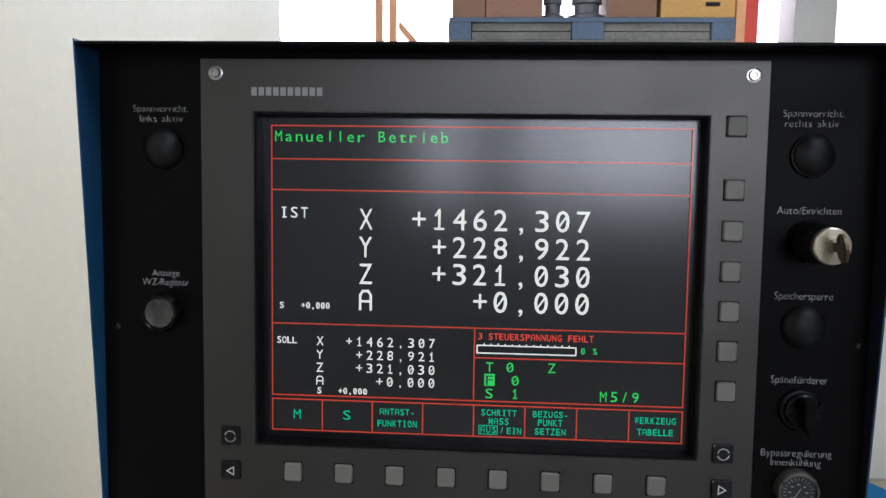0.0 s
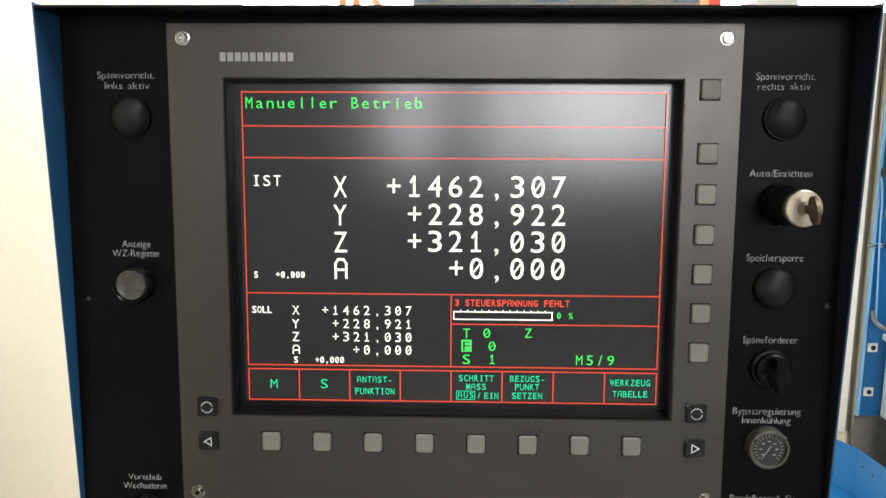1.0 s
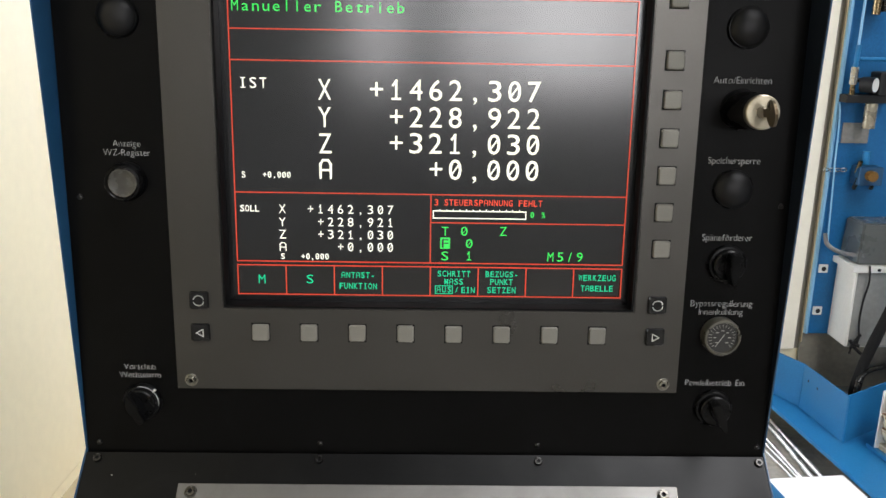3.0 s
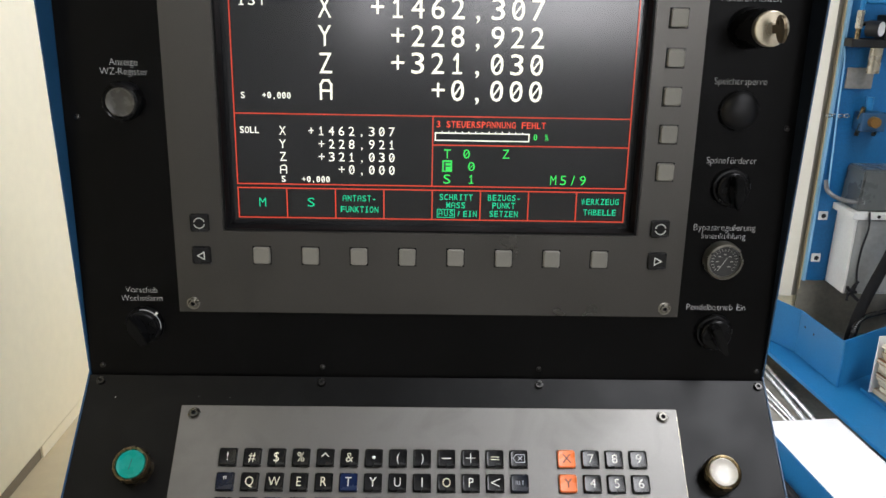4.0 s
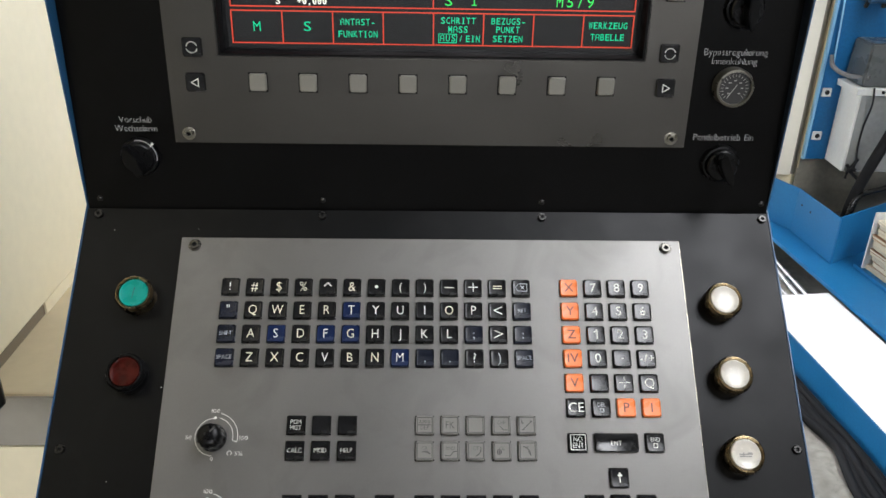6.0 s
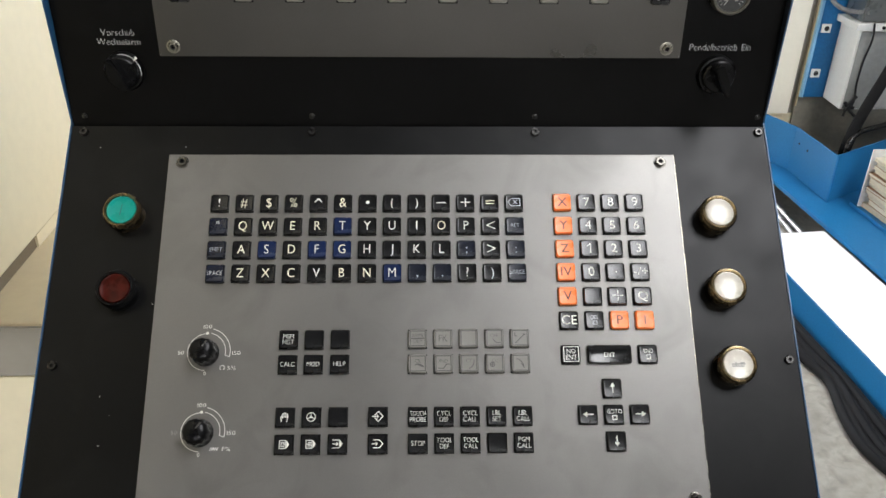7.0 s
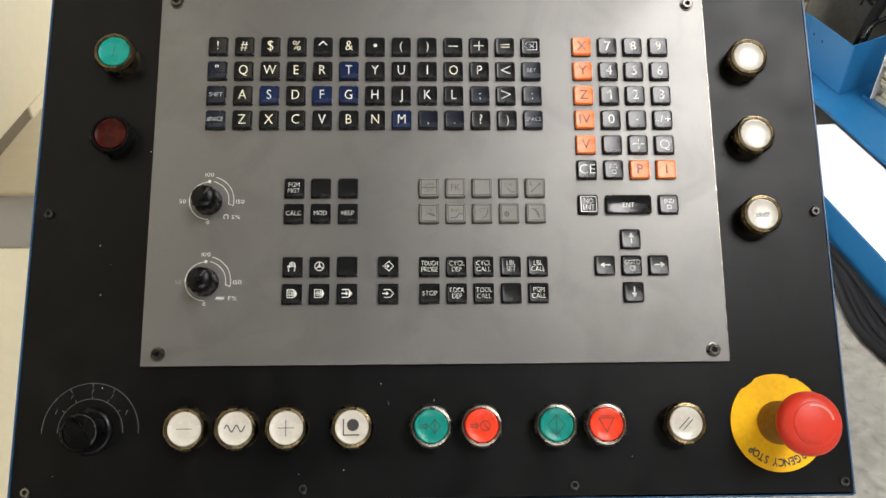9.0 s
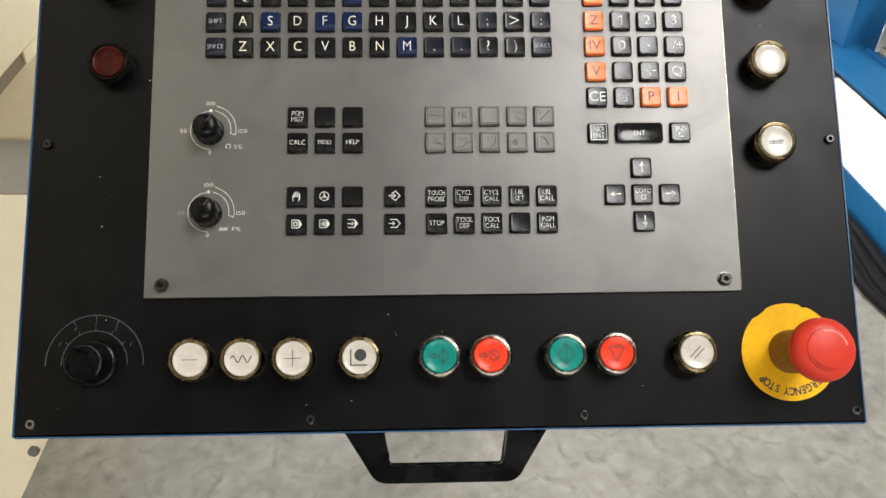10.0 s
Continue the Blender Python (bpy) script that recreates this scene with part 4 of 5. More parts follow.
def lens_mesh(mt, top=13.5):
    return mesh_of("lens", lathe(bmesh.new(), [(10.95, 6), (10.95, top - 0.5), (10.6, top), (10.0, top + 0.1), (9.4, top - 0.3), (5, top - 0.45), (0, top - 0.5)], 36), mt, True)


RINGS = {"brass": ring_mesh(BRASS), "chrome": ring_mesh(CHROME), "black": ring_mesh(KNOB)}
LENSES = {n: lens_mesh(mt) for n, mt in (("white", LENS_WHITE), ("green", LENS_GREEN), ("red", LENS_RED), ("dark red", LENS_DARK_RED), ("grey", LENS_GREY))}


def push_button(m, colour, ring, symbol=None, ink=PRINT_DARK, width=0.55, group="push buttons on the desk panel", say=""):
    b = thing("push_button", m, say or f"{colour} push button in a worn {ring} ring", "push button", group)
    part("ring", RINGS[ring], None, b, f"worn {ring} ring")
    part("lens", LENSES[colour], None, b)
    if symbol:
        part("symbol", strokes(bmesh.new(), [[(p * 0.92, q * 0.92) for p, q in ln] for ln in symbol], width, 13.35), ink, b)
    return b


WAVE = [[(-7 + 0.7 * q, 2.3 * math.sin(q * 0.66 + 0.2)) for q in range(21)]]
ARROWS = [[(-8, 0.8), (-3, 0.8)], [(-8, -0.8), (-3, -0.8)], [(-4.2, 2), (-2, 0), (-4.2, -2)], [(2.6, 5), (6.4, 0), (2.6, -5), (-1, 0), (2.6, 5)], [(2.6, 5), (2.6, -5)]]
ARROWS2 = [[(-8, 0.8), (-3, 0.8)], [(-8, -0.8), (-3, -0.8)], [(-4.2, 2), (-2, 0), (-4.2, -2)], arc(2.6, 0, 3.4, 0, 360, 16), [(0.4, 2.6), (5, -2.6)]]
BY = 340.8
push_button(on_low(-163.8, BY), "white", "brass", [[(-5.2, 0), (5.2, 0)]], width=0.45)
push_button(on_low(-131.2, BY), "white", "brass", WAVE, width=0.7)
push_button(on_low(-98.4, BY), "white", "brass", [[(-5.4, 0), (5.4, 0)], [(0, -5.4), (0, 5.4)]], width=0.5)
dot = push_button(on_low(-55.8, BY), "white", "brass", [[(-5.8, 5.2), (-5.8, -5.4), (5, -5.4)]], width=0.8)
part("symbol", lathe(bmesh.new(), [(3.9, 13.3), (3.9, 13.4), (0, 13.4)], 24, c=(0.8, 1.4)), PRINT_DARK, dot)
push_button(on_low(-4.1, BY), "green", "chrome", ARROWS, width=0.5)
push_button(on_low(28.9, BY), "red", "chrome", ARROWS2, width=0.5)
push_button(on_low(78.0, BY), "green", "chrome", [[(0, 7), (-6, 0), (0, -7), (6, 0), (0, 7)], [(0, 7), (0, -7)]], width=0.5)
push_button(on_low(111.0, BY), "red", "chrome", [[(-5.4, 4.4), (5.4, 4.4), (0, -5.4), (-5.4, 4.4)], [(-3.4, 5.8), (3.4, 5.8)]], width=0.5)
push_button(on_low(163.7, BY), "white", "brass", [[(-5, -3.4), (2.4, 4)], [(-2, -4.4), (5, 2.8)]], width=0.6)
for s, sym in ((82.4, None), (141.0, None), (199.4, [[(-5, 0), (5, 0)], [(-5, -1.6), (4, -1.6)], [(2, 1), (4.6, 1)], [(-2, 1), (-2, -1.6)]])):
    push_button(on_low(227.3, s), "white", "brass", sym, ink=surface("grey_faded_print", (0.2, 0.195, 0.18), 0.5), width=0.8)
push_button(on_low(-226.3, 79.6), "green", "brass", [[(-0.6, -4.4), (0.6, 4.4)]], width=0.5)
push_button(on_low(-224.6, 140.4), "dark red", "black")
push_button(on_up(-229.3, -174.2), "grey", "black", group="controls of the upright panel", say="dark unlit clear push button in a black ring")

# domed black caps and rotary switches of the upright panel
def domed_cap(m):
    d = thing("domed_cap", m, "black domed plastic blanking cap", "button cap", "controls of the upright panel")
    part("flange", lathe(bmesh.new(), [(15.4, 0), (15.4, 2.0), (14.6, 3.0), (12, 3.0)], 36), KNOB, d, smooth=True)
    part("dome", lathe(bmesh.new(), [(14.4, 2.4), (13.8, 4.4), (12, 6.6), (8.6, 8.6), (4.4, 9.8), (0, 10.2)], 36), DOME, d, smooth=True)


for x, v in ((231.8, -54.2), (231.6, -174.2), (-229.5, -54.2)):
    domed_cap(on_up(x, v))


def rotary_switch(m, angle, mark=False, label="black rotary selector switch with a raised grip bar"):
    r = thing("rotary_switch", m, label, "rotary switch", "controls of the upright panel")
    part("collar", lathe(bmesh.new(), [(15.2, 0), (15.2, 2.6), (14.2, 4.0), (12.6, 4.2), (12.4, 9), (11.4, 10), (0, 10)], 36), KNOB, r, smooth=True)
    grip = prism(bmesh.new(), [(-3.2, -11.5), (3.2, -11.5), (3.8, 4), (1.2, 14.0), (-1.2, 14.0), (-3.8, 4)], 9.5, 22, 0.8)
    part("grip", grip, KNOB, r, m=Matrix.Rotation(radians(angle), 4, "Z"), smooth=True)
    if mark:
        part("dial_mark", strokes(bmesh.new(), [arc(0, 0, 13.6, 100, -10, 16)], 0.7, 4.3), PRINT_WORN, r)
        part("pointer_mark", prism(bmesh.new(), [(8.6, 8.2), (12.6, 10.8), (10.6, 12.2)], 4.3, 4.5), PRINT_WHITE, r)


rotary_switch(on_up(232, -233.2), 184)
rotary_switch(on_up(231.6, -353.5), 204)
rotary_switch(on_up(-229.5, -352.5), 25, True, "black rotary selector switch with a white dial mark")

# key switch
ks = thing("key_switch", on_up(231.6, -113.8), "black key switch with a brass lock barrel and its key", "key switch", "controls of the upright panel")
part("collar", lathe(bmesh.new(), [(15.2, 0), (15.2, 3), (14.4, 5), (13.0, 37), (12.2, 38.4), (0, 38.4)], 36), KNOB, ks, smooth=True)
part("barrel", lathe(bmesh.new(), [(12.2, 38.3), (12.2, 43.2), (11.4, 44), (4.6, 44.2), (4.4, 46.5), (0, 46.5)], 36), surface("pale_worn_brass", (0.36, 0.32, 0.24), 0.34, metal=1.0, vary=0.12, grain=400, stain=100), ks, "pale brass lock barrel", smooth=True)
kb = bmesh.new()
box(kb, -1.0, 1.0, -3.0, 3.0, 44.6, 53, 0.3)
bow = [(9.4 * math.sin(radians(t)) * 1.0, 59 + 7.6 * math.cos(radians(t))) for t in range(0, 360, 24)]
a = [kb.verts.new((-1.0 * MM, y * MM, z * MM)) for y, z in bow]
b = [kb.verts.new((1.0 * MM, y * MM, z * MM)) for y, z in bow]
kb.faces.new(a)
kb.faces.new(b[::-1])
for i in range(len(bow)):
    j = (i + 1) % len(bow)
    kb.faces.new((a[i], a[j], b[j], b[i]))
part("key_blade", kb, surface("dark_bronze_key", (0.10, 0.075, 0.045), 0.35, metal=0.8, vary=0.3, grain=300, stain=90), ks, "small dark bronze key", m=Matrix.Rotation(radians(8), 4, "Z"))

# pressure gauge
pg = thing("pressure_gauge", on_up(231.6, -291.5), "small dark pressure gauge in a dull metal rim", "gauge", "controls of the upright panel")
part("rim", lathe(bmesh.new(), [(15.0, 0), (15.0, 8), (14.2, 9.6), (12.6, 9.8), (12.2, 8.6), (12.2, 6)], 40), surface("dull_bronze_rim", (0.12, 0.115, 0.095), 0.35, metal=0.7, vary=0.2, grain=300, stain=90), pg, "dull metal rim", smooth=True)
part("dial", lathe(bmesh.new(), [(12.3, 7.6), (0, 7.6)], 36), surface("dark_gauge_face", (0.022, 0.022, 0.021), 0.35, vary=0.2), pg, "dark dial face")
MARK_DULL = surface("dull_dial_print", (0.36, 0.355, 0.33), 0.5, vary=0.2)
bm = strokes(bmesh.new(), [[(8.6 * math.cos(radians(t)), 8.6 * math.sin(radians(t))), (10.6 * math.cos(radians(t)), 10.6 * math.sin(radians(t)))] for t in range(-45, 226, 15)], 0.35, 7.75)
strokes(bm, [[(5.8 * math.cos(radians(t)) - 0.7, 5.8 * math.sin(radians(t))), (5.8 * math.cos(radians(t)) + 0.7, 5.8 * math.sin(radians(t)))] for t in range(-45, 226, 45)], 0.8, 7.75)
part("dial_marks", bm, MARK_DULL, pg)
part("needle", strokes(bmesh.new(), [[(1.6, 2.6), (-4.8, -7.4)]], 0.6, 8.0), MARK_DULL, pg)

# feed knob with its engraved fan scale
fk = thing("feed_knob", on_low(-228.8, 342), "large black feed rate knob with a faint engraved fan scale", "rotary knob")
part("skirt", lathe(bmesh.new(), [(15.4, 0), (15.4, 2), (14.4, 3.2), (13.2, 3.6), (12.6, 17), (11.8, 18.6), (10.2, 19), (9.8, 18), (0, 18)], 36), KNOB, fk, smooth=True)
part("grip", prism(bmesh.new(), [(-3, -12), (3, -12), (4, 3), (1, 11.6), (-1, 11.6), (-4, 3)], 17.5, 24, 0.8), KNOB, fk, m=Matrix.Rotation(radians(35), 4, "Z"))
part("scale", strokes(bmesh.new(), [arc(0, 0, 31.5, -2, 182, 40), arc(0, 0, 21.2, -2, 182, 32),] + [[(21.2 * math.cos(radians(t)), 21.2 * math.sin(radians(t))), (23.2 * math.cos(radians(t)), 23.2 * math.sin(radians(t)))] for t in (36, 62, 90, 118, 144)] + [[(28.6 * math.cos(radians(t)), 28.6 * math.sin(radians(t))), (31.5 * math.cos(radians(t)), 31.5 * math.sin(radians(t)))] for t in (62, 90, 118)] + [[(26.2 * math.cos(radians(t)) - 0.6, 26.2 * math.sin(radians(t)) - 1.3), (26.2 * math.cos(radians(t)) + 0.5, 26.2 * math.sin(radians(t)) + 1.3)] for t in (28, 60, 90, 120, 150)], 0.42, 0.12), PRINT_FAINT, fk, "faint engraved fan scale")

part("dial_mark", strokes(bmesh.new(), [arc(0, 0, 11.2, 75, -40, 14)], 0.4, 19.1), PRINT_FAINT, fk)

# emergency stop
es = thing("emergency_stop", on_low(230.4, 341.2), "red mushroom emergency stop on a chipped yellow disc", "emergency stop")
bm = bmesh.new()
ring = []
for k in range(72):
    t = 2 * math.pi * k / 72
    nick = 1.2 if k in (24, 25, 26, 14) else 0.0
    ring.append((math.cos(t) * (32.4 - nick), math.sin(t) * (32.4 - nick)))
prism(bm, ring, 0, 1.2)
part("yellow_disc", bm, YELLOW, es, "chipped yellow plastic disc")
part("stem", lathe(bmesh.new(), [(14.4, 1.2), (14.4, 7), (13.8, 8), (13.4, 30), (12.4, 40), (12.4, 44)], 32), OLD_BRASS, es, "dirty brass stem", smooth=True)
part("mushroom_head", lathe(bmesh.new(), [(12, 40), (18.4, 40.2), (19.6, 41.6), (19.9, 44.6), (19.4, 48), (17.6, 51), (14.4, 52.6), (13.4, 52.9), (13.0, 53.6), (8, 54.6), (0, 55.0)], 44), RED_KNOB, es, "red mushroom head", smooth=True)
ARROW_INK = surface("pale_red_print", (0.85, 0.32, 0.26), 0.4)
for a0, a1 in ((15, 100), (195, 280)):
    part("turn_arrow", strokes(bmesh.new(), [arc(0, 0, 11.4, a0, a1, 12)], 1.3, 54.15), ARROW_INK if a0 < 90 else RED_KNOB, es)
bm = bmesh.new()
word = "EMERGENCY STOP"
for i, ch in enumerate(word):
    if ch == " ":
        continue
    g = bmesh.new()
    wd = (glyph(ch)[3] - glyph(ch)[2]) / CAP * 4.4
    write(g, ch, -wd / 2, wd / 2, 26.2, 5.0, z=1.3, thin=-0.028)
    bmesh.ops.rotate(g, cent=(0, 0, 0), matrix=Matrix.Rotation(radians(329 - 8.6 * (i - (0.45 if i > 9 else 0)) - 90), 3, "Z"), verts=g.verts[:])
    tmp = bpy.data.meshes.new("tmp")
    g.to_mesh(tmp)
    g.free()
    bm.from_mesh(tmp)
    bpy.data.meshes.remove(tmp)
part("lettering", bm, PRINT_DARK, es, "black curved lettering")

# dust and tiny chips on the black panels
rng = random.Random(11)
bm = bmesh.new()
for k in range(46):
    x, s, r = rng.uniform(-272, 272), rng.uniform(16, 384), rng.uniform(0.16, 0.5)
    if -200 < x < 202 and 27 < s < 302:
        continue
    prism(bm, [(x + r * math.cos(q * 1.26) * rng.uniform(0.6, 1.3), -s + r * math.sin(q * 1.26)) for q in range(5)], 0.02, 0.12)
tagged(part("paint_chips", bm, PRINT_WORN, console, m=LOW_IN_CON), kind="stuff")

# ---- cream machine enclosure beside the console ----
enc = thing("machine_enclosure", pose(-0.51, 0.3, 0), "cream painted sheet metal machine enclosure with a projecting ledge", "machine enclosure")


def solid(name, mt, parent, x0, x1, y0, y1, z0, z1, bevel=0.0, label="", o=(0, 0, 0), smooth=False):
    """A block given in world metres under a thing whose base is at o."""
    bm = box(bmesh.new(), x0 - o[0], x1 - o[0], y0 - o[1], y1 - o[1], z0 - o[2], z1 - o[2], bevel, s=1.0)
    return part(name, bm, mt, parent, label, smooth=smooth)


EO = (-0.51, 0.3, 0)
solid("tall_panel", CREAM, enc, -0.56, -0.51, -0.7, 1.35, 0.818, 2.5, 0.003, "tall cream sheet metal panel", EO)
solid("skirt", CREAM, enc, -0.555, -0.511, 0.326, 1.35, 0.8, 0.8175, 0, "", EO)
# brown strip painted for the shade in the gap under the tall panel
solid("gap_strip", SLOT_DARK, enc, -0.55, -0.5135, -0.7, 0.325, 0.8, 0.817, 0, "dark brown strip for the shade in the gap", EO)
solid("ledge", BEIGE, enc, -0.95, -0.30, 0.145, 1.35, 0.727, 0.8, 0.004, "beige projecting ledge", EO)
# darker strip along the ledge's front face
solid("ledge_band", GREY_BAND, enc, -0.95, -0.30, 0.1405, 0.1448, 0.729, 0.797, 0, "grey band along the ledge", EO)
solid("lower_body", CREAM, enc, -1.3, -0.745, 0.2, 1.35, 0, 0.726, 0.004, "cream lower machine body", EO)
bm = prism(bmesh.new(), [(-1.3, 0), (-0.735, 0), (-0.316, 0.726), (-1.3, 0.726)], 0, 0.05, s=1.0)
bmesh.ops.transform(bm, matrix=Matrix(((1, 0, 0, -EO[0]), (0, 0, 1, 0.141 - EO[1]), (0, 1, 0, 0), (0, 0, 0, 1))), verts=bm.verts[:])
part("front_skirt", bm, CREAM, enc, "cream front skirt with a slanting lower corner")
bm = tube(bmesh.new(), [(-0.597, 0.142, 0.262), (-0.597, 0.132, 0.262)], 0.008, 6)
bmesh.ops.translate(bm, vec=(0.51, -0.3, 0), verts=bm.verts[:])
part("bolt", bm, CASTING, enc)
grip = thing("lever_handle", pose(-0.472, 0.1, 0.815), "black lever handle with a pale metal end on the enclosure", "handle")
part("grip", lathe(bmesh.new(), [(0, 0), (9, 0.6), (12, 4), (12.4, 30), (11.4, 62), (10, 66)], 20), KNOB, grip, smooth=True)
part("ferrule", lathe(bmesh.new(), [(9.8, 65), (9.8, 74), (6, 76), (6, 110), (0, 110)], 20), STEEL, grip, smooth=True)
part("bracket", box(bmesh.new(), -38, -3, -4, 4, 92, 104, 1), STEEL, grip)

# ---- the machine with its blue base beyond ----
OLIVE_SHEET = surface("olive_grey_sheet_steel", (0.22, 0.205, 0.165), 0.5, metal=0.1, vary=0.2, grain=60, stain=7)
DARK_SHEET = surface("dark_sheet_steel", (0.075, 0.072, 0.065), 0.4, metal=0.3, vary=0.3, grain=60, stain=7)
SKEW = 5.7
base = thing("blue_tray", pose(1.41, 1.84, 0, 0, 0, SKEW), "blue painted sheet metal machine tray with a flat deck", "machine tray")
BO = (1.41, 1.84, 0)
solid("tray_side", BLUE, base, 1.41, 1.416, 1.84, 2.117, 0.116, 0.285, 0.001, "", BO)
bm = box(bmesh.new(), 0.0, 0.006, 0.0, 0.238, 0.116, 0.285, 0.001, s=1.0)
bmesh.ops.rotate(bm, cent=(0, 0, 0), matrix=Matrix.Rotation(radians(19.3), 3, "Z"), verts=bm.verts[:])
bmesh.ops.translate(bm, vec=(0, 0.2775, 0), verts=bm.verts[:])
part("tray_side", bm, BLUE, base)
bm = box(bmesh.new(), 0.0, 0.88, 0.0, 0.006, 0.116, 0.29, 0.001, s=1.0)
bmesh.ops.rotate(bm, cent=(0, 0, 0), matrix=Matrix.Rotation(radians(25.3), 3, "Z"), verts=bm.verts[:])
part("tray_front", bm, BLUE, base)
part("tray_floor", prism(bmesh.new(), [(0.008, 0.016), (0.78, 0.378), (0.008, 0.455)], 0.1155, 0.12, s=1.0), DARK_SHEET, base, "dull grey oily tray floor")
part("deck", prism(bmesh.new(), [(-0.094, -3.04), (1.09, -3.04), (1.09, 0.353), (-0.094, 0.468)], 0.100, 0.115, 0.002, s=1.0), BLUE, base, "flat blue deck")
# base coloured dark for the shade below the overhanging deck
solid("deck_base", DARK_SHEET, base, 1.53, 2.48, -1.18, 2.16, 0.0, 0.0995, 0, "dark base standing in for the shade under the deck", BO)
solid("deck_lip", BLUE, base, 1.478, 2.5, 0.9, 1.815, 0.1155, 0.128, 0.002, "", BO)
for y, z in ((0.239, 0.236), (0.180, 0.2325)):
    bm = lathe(bmesh.new(), [(4.5, 0), (4.5, 1.0), (0, 1.0)], 12)
    bmesh.ops.rotate(bm, cent=(0, 0, 0), matrix=Matrix.Rotation(radians(-90), 3, "Y"), verts=bm.verts[:])
    bmesh.ops.translate(bm, vec=(-0.0002, y, z), verts=bm.verts[:])
    part("hole", bm, RUBBER, base)
channel = thing("floor_channel", pose(1.338, 0.3, 0, 0, 0, SKEW), "blue floor channel with a bright white top cover", "cable channel")
CO = (1.245, 0.3, 0)
solid("channel_body", BLUE, channel, 1.113, 1.367, -1.2, 1.655, 0.0, 0.098, 0.003, "", CO)
solid("top_cover", WHITE_PAINT, channel, 1.115, 1.365, -1.198, 1.652, 0.0985, 0.102, 0.001, "bright white top cover", CO)

# cables on the floor behind the channel
PALE_CONDUIT = surface("pale_grey_conduit", (0.46, 0.455, 0.44), 0.25, metal=0.3, vary=0.12, grain=60, stain=9)
for x0, x1, r in ((1.332, 1.328, 0.010), (1.302, 1.306, 0.009), (1.264, 1.255, 0.006), (1.250, 1.236, 0.005), (1.230, 1.208, 0.005)):
    pts = smooth_line([(x0 + (x0 - x1) * 0.8, 1.665, r + 0.001), (x0, 1.878, r + 0.001), (x1, 2.1, r + 0.001), (x1 - 0.01, 2.6, r + 0.001)])
    c = part("floor_cable", tube(bmesh.new(), pts, r, 10), PALE_CONDUIT, smooth=True)
    tagged(c, "pale grey conduit lying on the concrete floor", "cable", "cables on the floor")
DULL_RUBBER = surface("dull_black_rubber", (0.010, 0.010, 0.0105), 0.75, spec=0.12, vary=0.3, grain=120, stain=10)
BULGE = [(0.99, 1.62), (1.0, 1.4), (1.02, 1.2), (1.041, 1.095), (1.057, 1.04), (1.064, 0.985), (1.045, 0.885), (1.036, 0.813), (1.038, 0.745), (1.061, 0.663), (1.10, 0.57), (1.14, 0.45), (1.17, 0.2), (1.20, -0.3)]
# outer hose, then five more filling the dark ground up to the channel
for k in range(6):
    r = (0.012, 0.0105, 0.0115, 0.0095, 0.0115, 0.01)[k]
    line = []
    for x, y in BULGE:
        edge = 1.192 - 0.0998 * (y - 0.3)
        line.append((x + max(0.0, edge - x) * k / 5.6, y + 0.01 * math.sin(3.0 * y + k), r + 0.001 + (0.004 if k in (2, 4) else 0.0)))
    hose = part("floor_hose", tube(bmesh.new(), smooth_line(line), r, 12), DULL_RUBBER, smooth=True)
    tagged(hose, "dull black rubber hose lying on the floor along the channel", "hose", "hoses along the channel")

# back plate with its fittings
plate = thing("machine_back_plate", pose(1.9, 2.3, 0), "upright blue machine plate with a beige edge strip", "machine panel")
PO = (1.9, 2.3, 0)
# machine blue, darkened to suit the dimmer light on this plate
solid("plate", surface("shaded_blue_plate_paint", (0.012, 0.108, 0.27), 0.38, spec=0.3, vary=0.18, grain=160, stain=6, bump=0.05, specks=0.15, speck_colour=(0.02, 0.05, 0.09)), plate, 1.462, 2.6, 2.29, 2.31, 0.34, 2.6, 0.002, "", PO)
solid("edge_strip", surface("pale_blue_edge", (0.2, 0.42, 0.62), 0.4), plate, 1.452, 1.4615, 2.285, 2.31, 0.34, 2.6, 0.001, "pale blue painted edge", PO)
solid("seal", BEIGE, plate, 1.4475, 1.4515, 2.300, 2.31, 0.30, 2.6, 0.001, "beige edge seal", PO)
solid("gap_strip", SLOT_DARK, plate, 1.4455, 1.447, 2.302, 2.31, 0.30, 2.6, 0, "dark seam", PO)
solid("foot_sheet", OLIVE_SHEET, plate, 1.4525, 2.6, 2.312, 2.325, 0.0, 2.6, 0, "grey sheet behind the tray", PO)
post = thing("machine_post", pose(1.3, 2.4, 0), "cream painted machine post with an off-white edge profile", "post")
solid("post_body", CREAM, post, 1.16, 1.405, 2.34, 2.5, 0.27, 1.78, 0.004, "", (1.3, 2.4, 0))
solid("edge_profile", surface("warm_white_paint", (0.80, 0.76, 0.64), 0.4, vary=0.03, grain=60, stain=3), post, 1.352, 1.4345, 2.322, 2.339, 0.262, 1.78, 0.003, "white edge profile", (1.3, 2.4, 0))
solid("edge_return", GREY_BAND, post, 1.435, 1.475, 2.332, 2.45, 0.262, 1.78, 0.002, "grey beige edge return", (1.3, 2.4, 0))
solid("post_foot", CREAM, post, 1.18, 1.475, 2.336, 2.5, 0.0, 0.268, 0.003, "", (1.3, 2.4, 0))

oil = thing("oil_reservoir", pose(1.65, 2.16, 0.35), "white lubrication unit with a smoky plastic oil tank", "oil reservoir")
OO = (1.65, 2.16, 0.35)
solid("pump_body", OFF_WHITE, oil, 1.538, 1.86, 2.15, 2.289, 0.341, 0.63, 0.005, "white enamelled pump body", OO)
